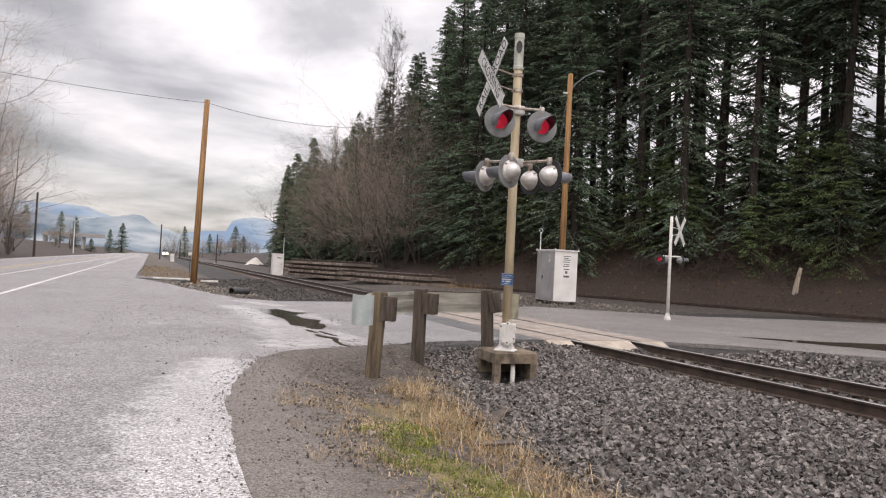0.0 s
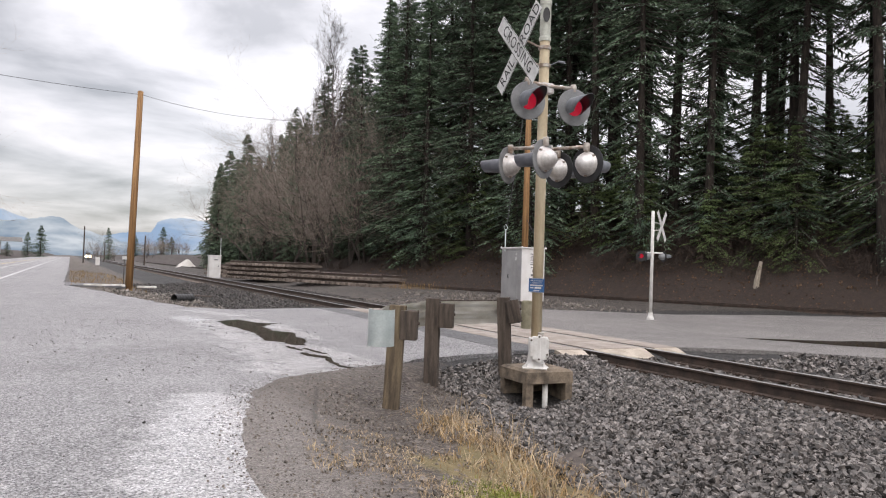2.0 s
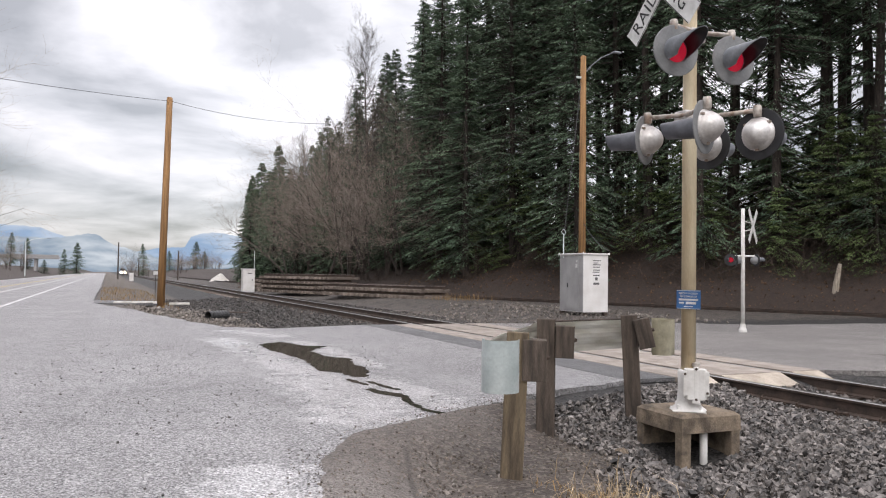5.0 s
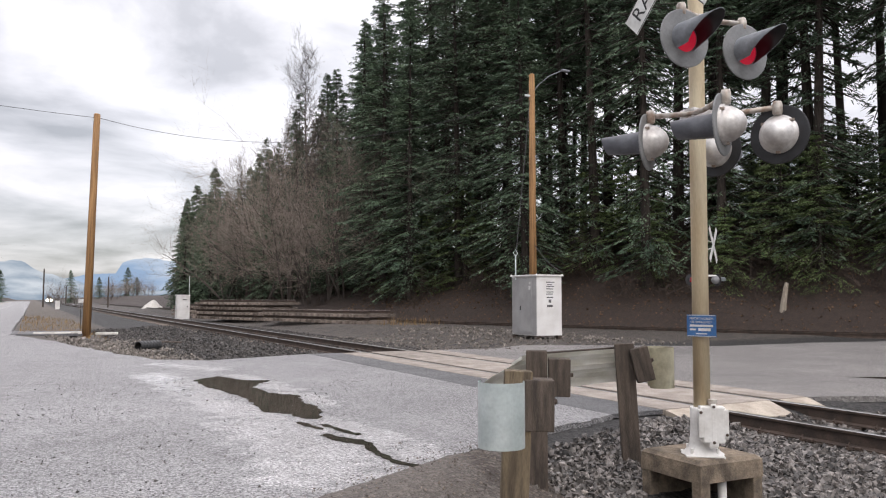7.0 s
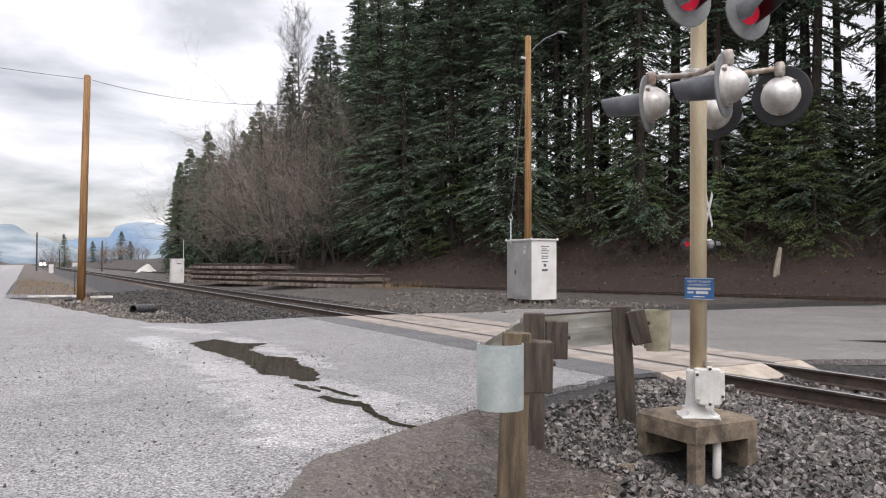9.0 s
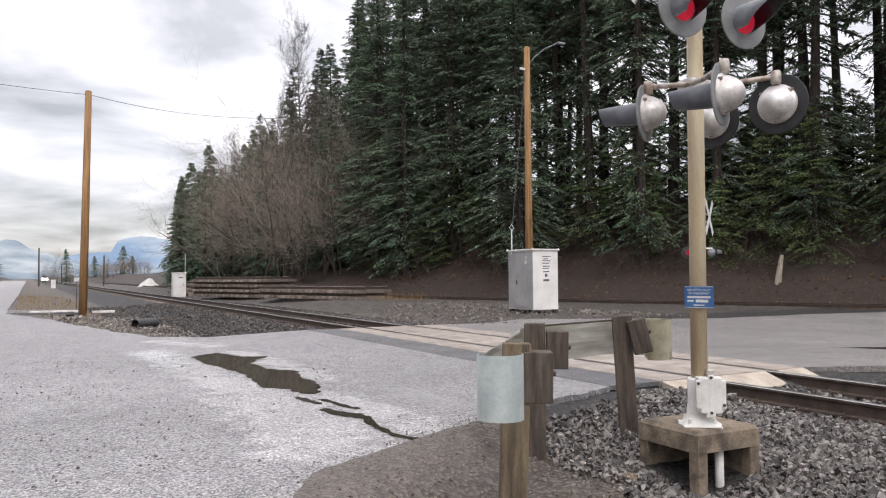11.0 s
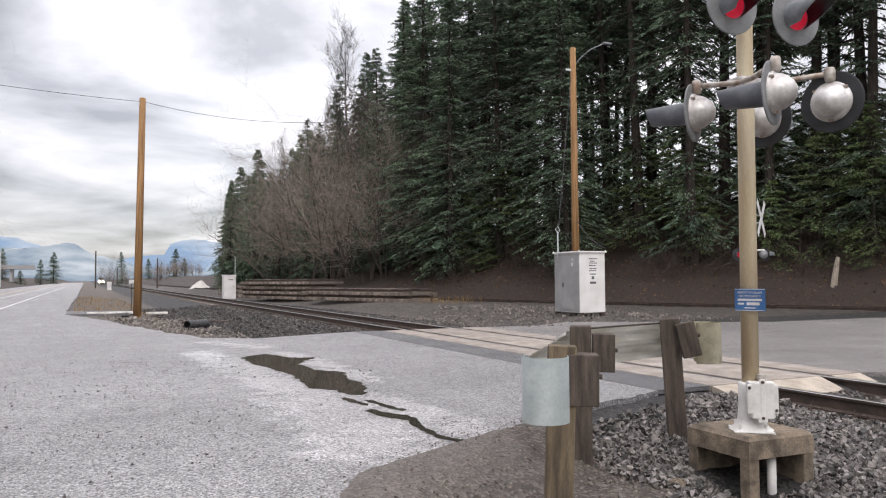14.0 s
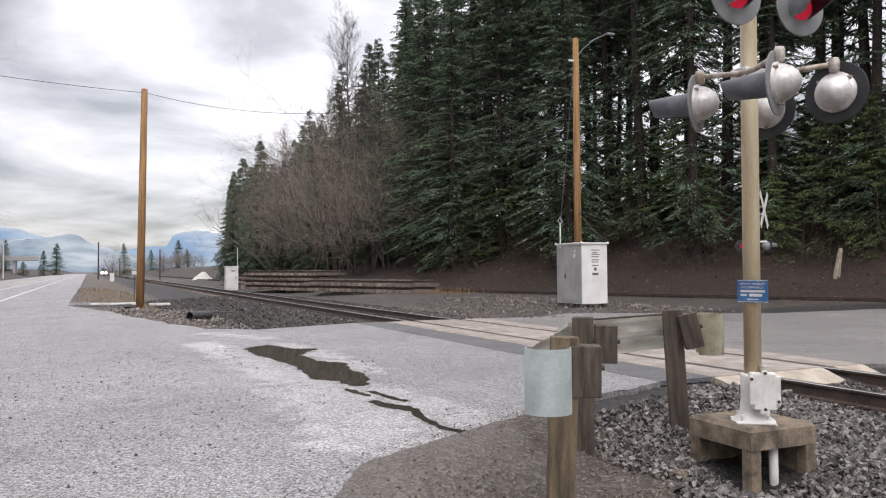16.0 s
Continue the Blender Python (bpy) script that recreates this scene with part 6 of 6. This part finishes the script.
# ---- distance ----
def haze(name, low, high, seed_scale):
    """A distant wooded ridge that glows, its daylight and mist put into the colour."""
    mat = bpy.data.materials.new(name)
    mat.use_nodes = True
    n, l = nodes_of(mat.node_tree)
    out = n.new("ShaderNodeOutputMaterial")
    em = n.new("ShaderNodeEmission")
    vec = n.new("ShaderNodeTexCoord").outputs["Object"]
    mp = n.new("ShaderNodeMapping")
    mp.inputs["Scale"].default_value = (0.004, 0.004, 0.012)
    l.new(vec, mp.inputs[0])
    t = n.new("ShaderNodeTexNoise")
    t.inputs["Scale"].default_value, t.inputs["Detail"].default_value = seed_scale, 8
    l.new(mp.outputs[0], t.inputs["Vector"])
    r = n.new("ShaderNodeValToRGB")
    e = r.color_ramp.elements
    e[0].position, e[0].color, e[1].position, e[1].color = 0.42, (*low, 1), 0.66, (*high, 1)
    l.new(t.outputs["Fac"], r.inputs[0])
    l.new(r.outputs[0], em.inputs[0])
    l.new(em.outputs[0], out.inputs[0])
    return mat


def ridge(dist, profile, seed, mat, label):
    """A mountain side with the given skyline of (x, height)."""
    xs_ = np.linspace(profile[0][0], profile[-1][0], 260)
    h = np.interp(xs_, [p[0] for p in profile], [p[1] for p in profile])
    h = h + 1.6 * fbm(xs_ * 0.05, xs_ * 0.033, seed, 5) + 0.7 * fbm(xs_ * 0.3, xs_ * 0.27, seed, 4)
    v_, f_ = [], []
    for x, z in zip(xs_, h):
        v_ += [(x, dist - 150, -5.0), (x, dist - 40, z * 0.6), (x, dist, z), (x, dist + 200, -5.0)]
    for i in range(len(xs_) - 1):
        for k in range(3):
            a = 4 * i + k
            f_.append((a, a + 4, a + 5, a + 1))
    return tagged(mesh_object("backdrop", v_, f_, mat, smooth=True), label, "mountain", kind="structure")


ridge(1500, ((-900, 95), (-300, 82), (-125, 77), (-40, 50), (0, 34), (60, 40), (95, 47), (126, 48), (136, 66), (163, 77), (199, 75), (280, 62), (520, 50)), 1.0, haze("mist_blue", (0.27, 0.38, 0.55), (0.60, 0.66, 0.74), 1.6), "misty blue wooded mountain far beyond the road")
# the hanging cloud is only the paler end of this hill's glowing colour
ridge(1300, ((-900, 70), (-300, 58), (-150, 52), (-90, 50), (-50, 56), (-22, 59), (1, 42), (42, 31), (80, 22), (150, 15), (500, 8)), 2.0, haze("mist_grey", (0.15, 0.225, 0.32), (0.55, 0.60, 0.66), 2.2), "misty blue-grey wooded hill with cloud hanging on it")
for x, y, h, wide in ((-17.8, 300, 12.6, 1.5), (-21.9, 302, 10.2, 1.3), (-33.6, 300, 12.0, 1.3), (-38.5, 296, 11.0, 1.4), (4.8, 300, 11.4, 1.35), (14.0, 300, 8.6, 1.6), (19.2, 260, 10.2, 1.5), (23.0, 266, 7.0, 1.6), (-27.5, 290, 4.5, 2.6), (-52, 310, 15, 1.4), (-62, 300, 17, 1.4)):
    s = h / 21.0
    far_fir = plant(kinds_far[rt.randrange(2)], x, y, s, rt.uniform(0, 360))
    far_fir.scale = (wide * s, wide * s, s)
for i in range(46):
    x = rt.uniform(11, 25) if i < 26 else rt.uniform(-5, 9) if i < 34 else rt.uniform(-46, -28)
    plant(THIN[i % 3], x, rt.uniform(225, 262), rt.uniform(0.30, 0.46) if i < 34 else rt.uniform(0.4, 0.65), rt.uniform(0, 360))
plant(THIN[0], -2.7, 170, 0.5, 40)
for x, y, h in ((-5.87, 150, 6.9), (4.86, 150, 5.6), (-0.8, 190, 4.6), (-21, 95, 8)):
    p = thing("utility_pole", "distant weathered wooden utility pole", "utility pole", pose(x, y, -0.2), group="wooden poles")
    part("shaft", lathe([(0.0, -0.3), (0.15, -0.3), (0.11, h), (0.0, h)], 8), M["tie_dark"], p)
lamp = thing("street_lamp", "tall grey street lamp with a curved arm beside the highway", "street lamp", pose(-25.6, 200, 0.0))
part("post", tube([(0, 0, -0.4), (0, 0, 8.0)], [0.12, 0.08], 8), M["galv"], lamp)
part("arm", tube([(0, 0, 7.7), (1.2, 0, 8.5), (3.0, 0, 8.9), (4.6, 0, 9.0)], 0.06, 6), M["galv"], lamp)
part("head", block((0.8, 0.3, 0.14), (4.9, 0, 8.97), bevel=0.04), M["hood_grey"], lamp)
far_cab = thing("relay_cabinet", "small white trackside cabinet far down the line", "cabinet", pose(-4.6, 110, -0.1))
part("body", block((0.55, 0.5, 1.1), (0, 0, 0.55), bevel=0.02), M["box_white"], far_cab)
part("roof", block((0.62, 0.57, 0.06), (0, 0, 1.12), bevel=0.02), M["box_white"], far_cab)
sign = thing("marker_sign", "small white marker sign on a thin steel post by the pole", "sign", pose(-5.84, 30.2, -0.15))
part("post", tube([(0, 0, -0.2), (0, 0, 1.45)], 0.014, 6), M["tie_dark"], sign)
part("plate", block((0.20, 0.01, 0.16), (0, -0.025, 1.37), bevel=0.003), M["sign_white"], sign)
bridge = thing("overpass", "grey concrete road overpass far down the highway", "bridge", pose(-34, 300, 0))
part("deck", block((21, 9, 0.9), (0, 0, 5.7), bevel=0.05), M["box_grey"], bridge)
part("parapet", block((21, 0.3, 0.6), (0, -4.4, 6.4), bevel=0.03), M["box_grey"], bridge)
for x in (-9.5, 3.2):
    part("pier", block((0.9, 7, 6.0), (x, 0, 2.4), bevel=0.05), M["box_grey"], bridge)
house = thing("house", "low grey roadside building behind leafless trees", "house", pose(-41, 150, 1.5))
part("wall", block((14, 8, 5), (0, 0, 2.3), bevel=0.03), M["box_grey"], house, "grey wall")
part("roof", block((14.8, 8.8, 0.5), (0, 0, 5.0), bevel=0.05), M["asphalt_dark"], house)
for x in (-4.5, 0, 4.5):
    part("window", block((1.6, 0.1, 1.2), (x, -4.02, 2.8)), M["black"], house)
truck = thing("truck", "distant dark truck with bright warm headlights on", "truck", pose(-2.25, 300, -0.2))
part("body", block((1.9, 4.5, 1.3), (0, 2.4, 1.1), bevel=0.15), M["box_grey"], truck)
part("cab", block((1.7, 1.8, 0.8), (0, 2.2, 2.0), bevel=0.2), M["black"], truck)
lamp_mat = bpy.data.materials.new("headlight")
lamp_mat.use_nodes = True
hb = lamp_mat.node_tree.nodes["Principled BSDF"]
hb.inputs["Emission Color"].default_value, hb.inputs["Emission Strength"].default_value = (1.0, 0.86, 0.6, 1), 5.0
for x in (-0.6, 0.6):
    part("headlight", lathe([(0.0, 0.12), (0.4, 0.08), (0.5, 0.0), (0.0, 0.0)], 16, pose(x, 0.12, 0.95, 90)), lamp_mat, truck, "bright warm headlight")
for x in (-0.85, 0.85):
    for y in (1.0, 3.8):
        part("wheel", lathe([(0.0, -0.12), (0.36, -0.12), (0.4, -0.06), (0.4, 0.06), (0.36, 0.12), (0.0, 0.12)], 16, pose(x, y, 0.42, 0, 90, 0)), M["plastic_black"], truck)
spoil = tagged(mesh_object("spoil_mound", *sheet(np.linspace(-7, 7, 16), np.linspace(-5, 5, 12), lambda x, y: 2.6 * np.clip(1 - np.hypot(x / 7, y / 5), 0, 1) + 0.12 * fbm(x, y) - 0.1), M["kerb_white"], smooth=True), "pale heap of crushed rock beside the far track", "gravel heap")
spoil.matrix_basis = pose(7.6, 111, -0.25)
spoil.scale = (0.26, 0.3, 0.62)
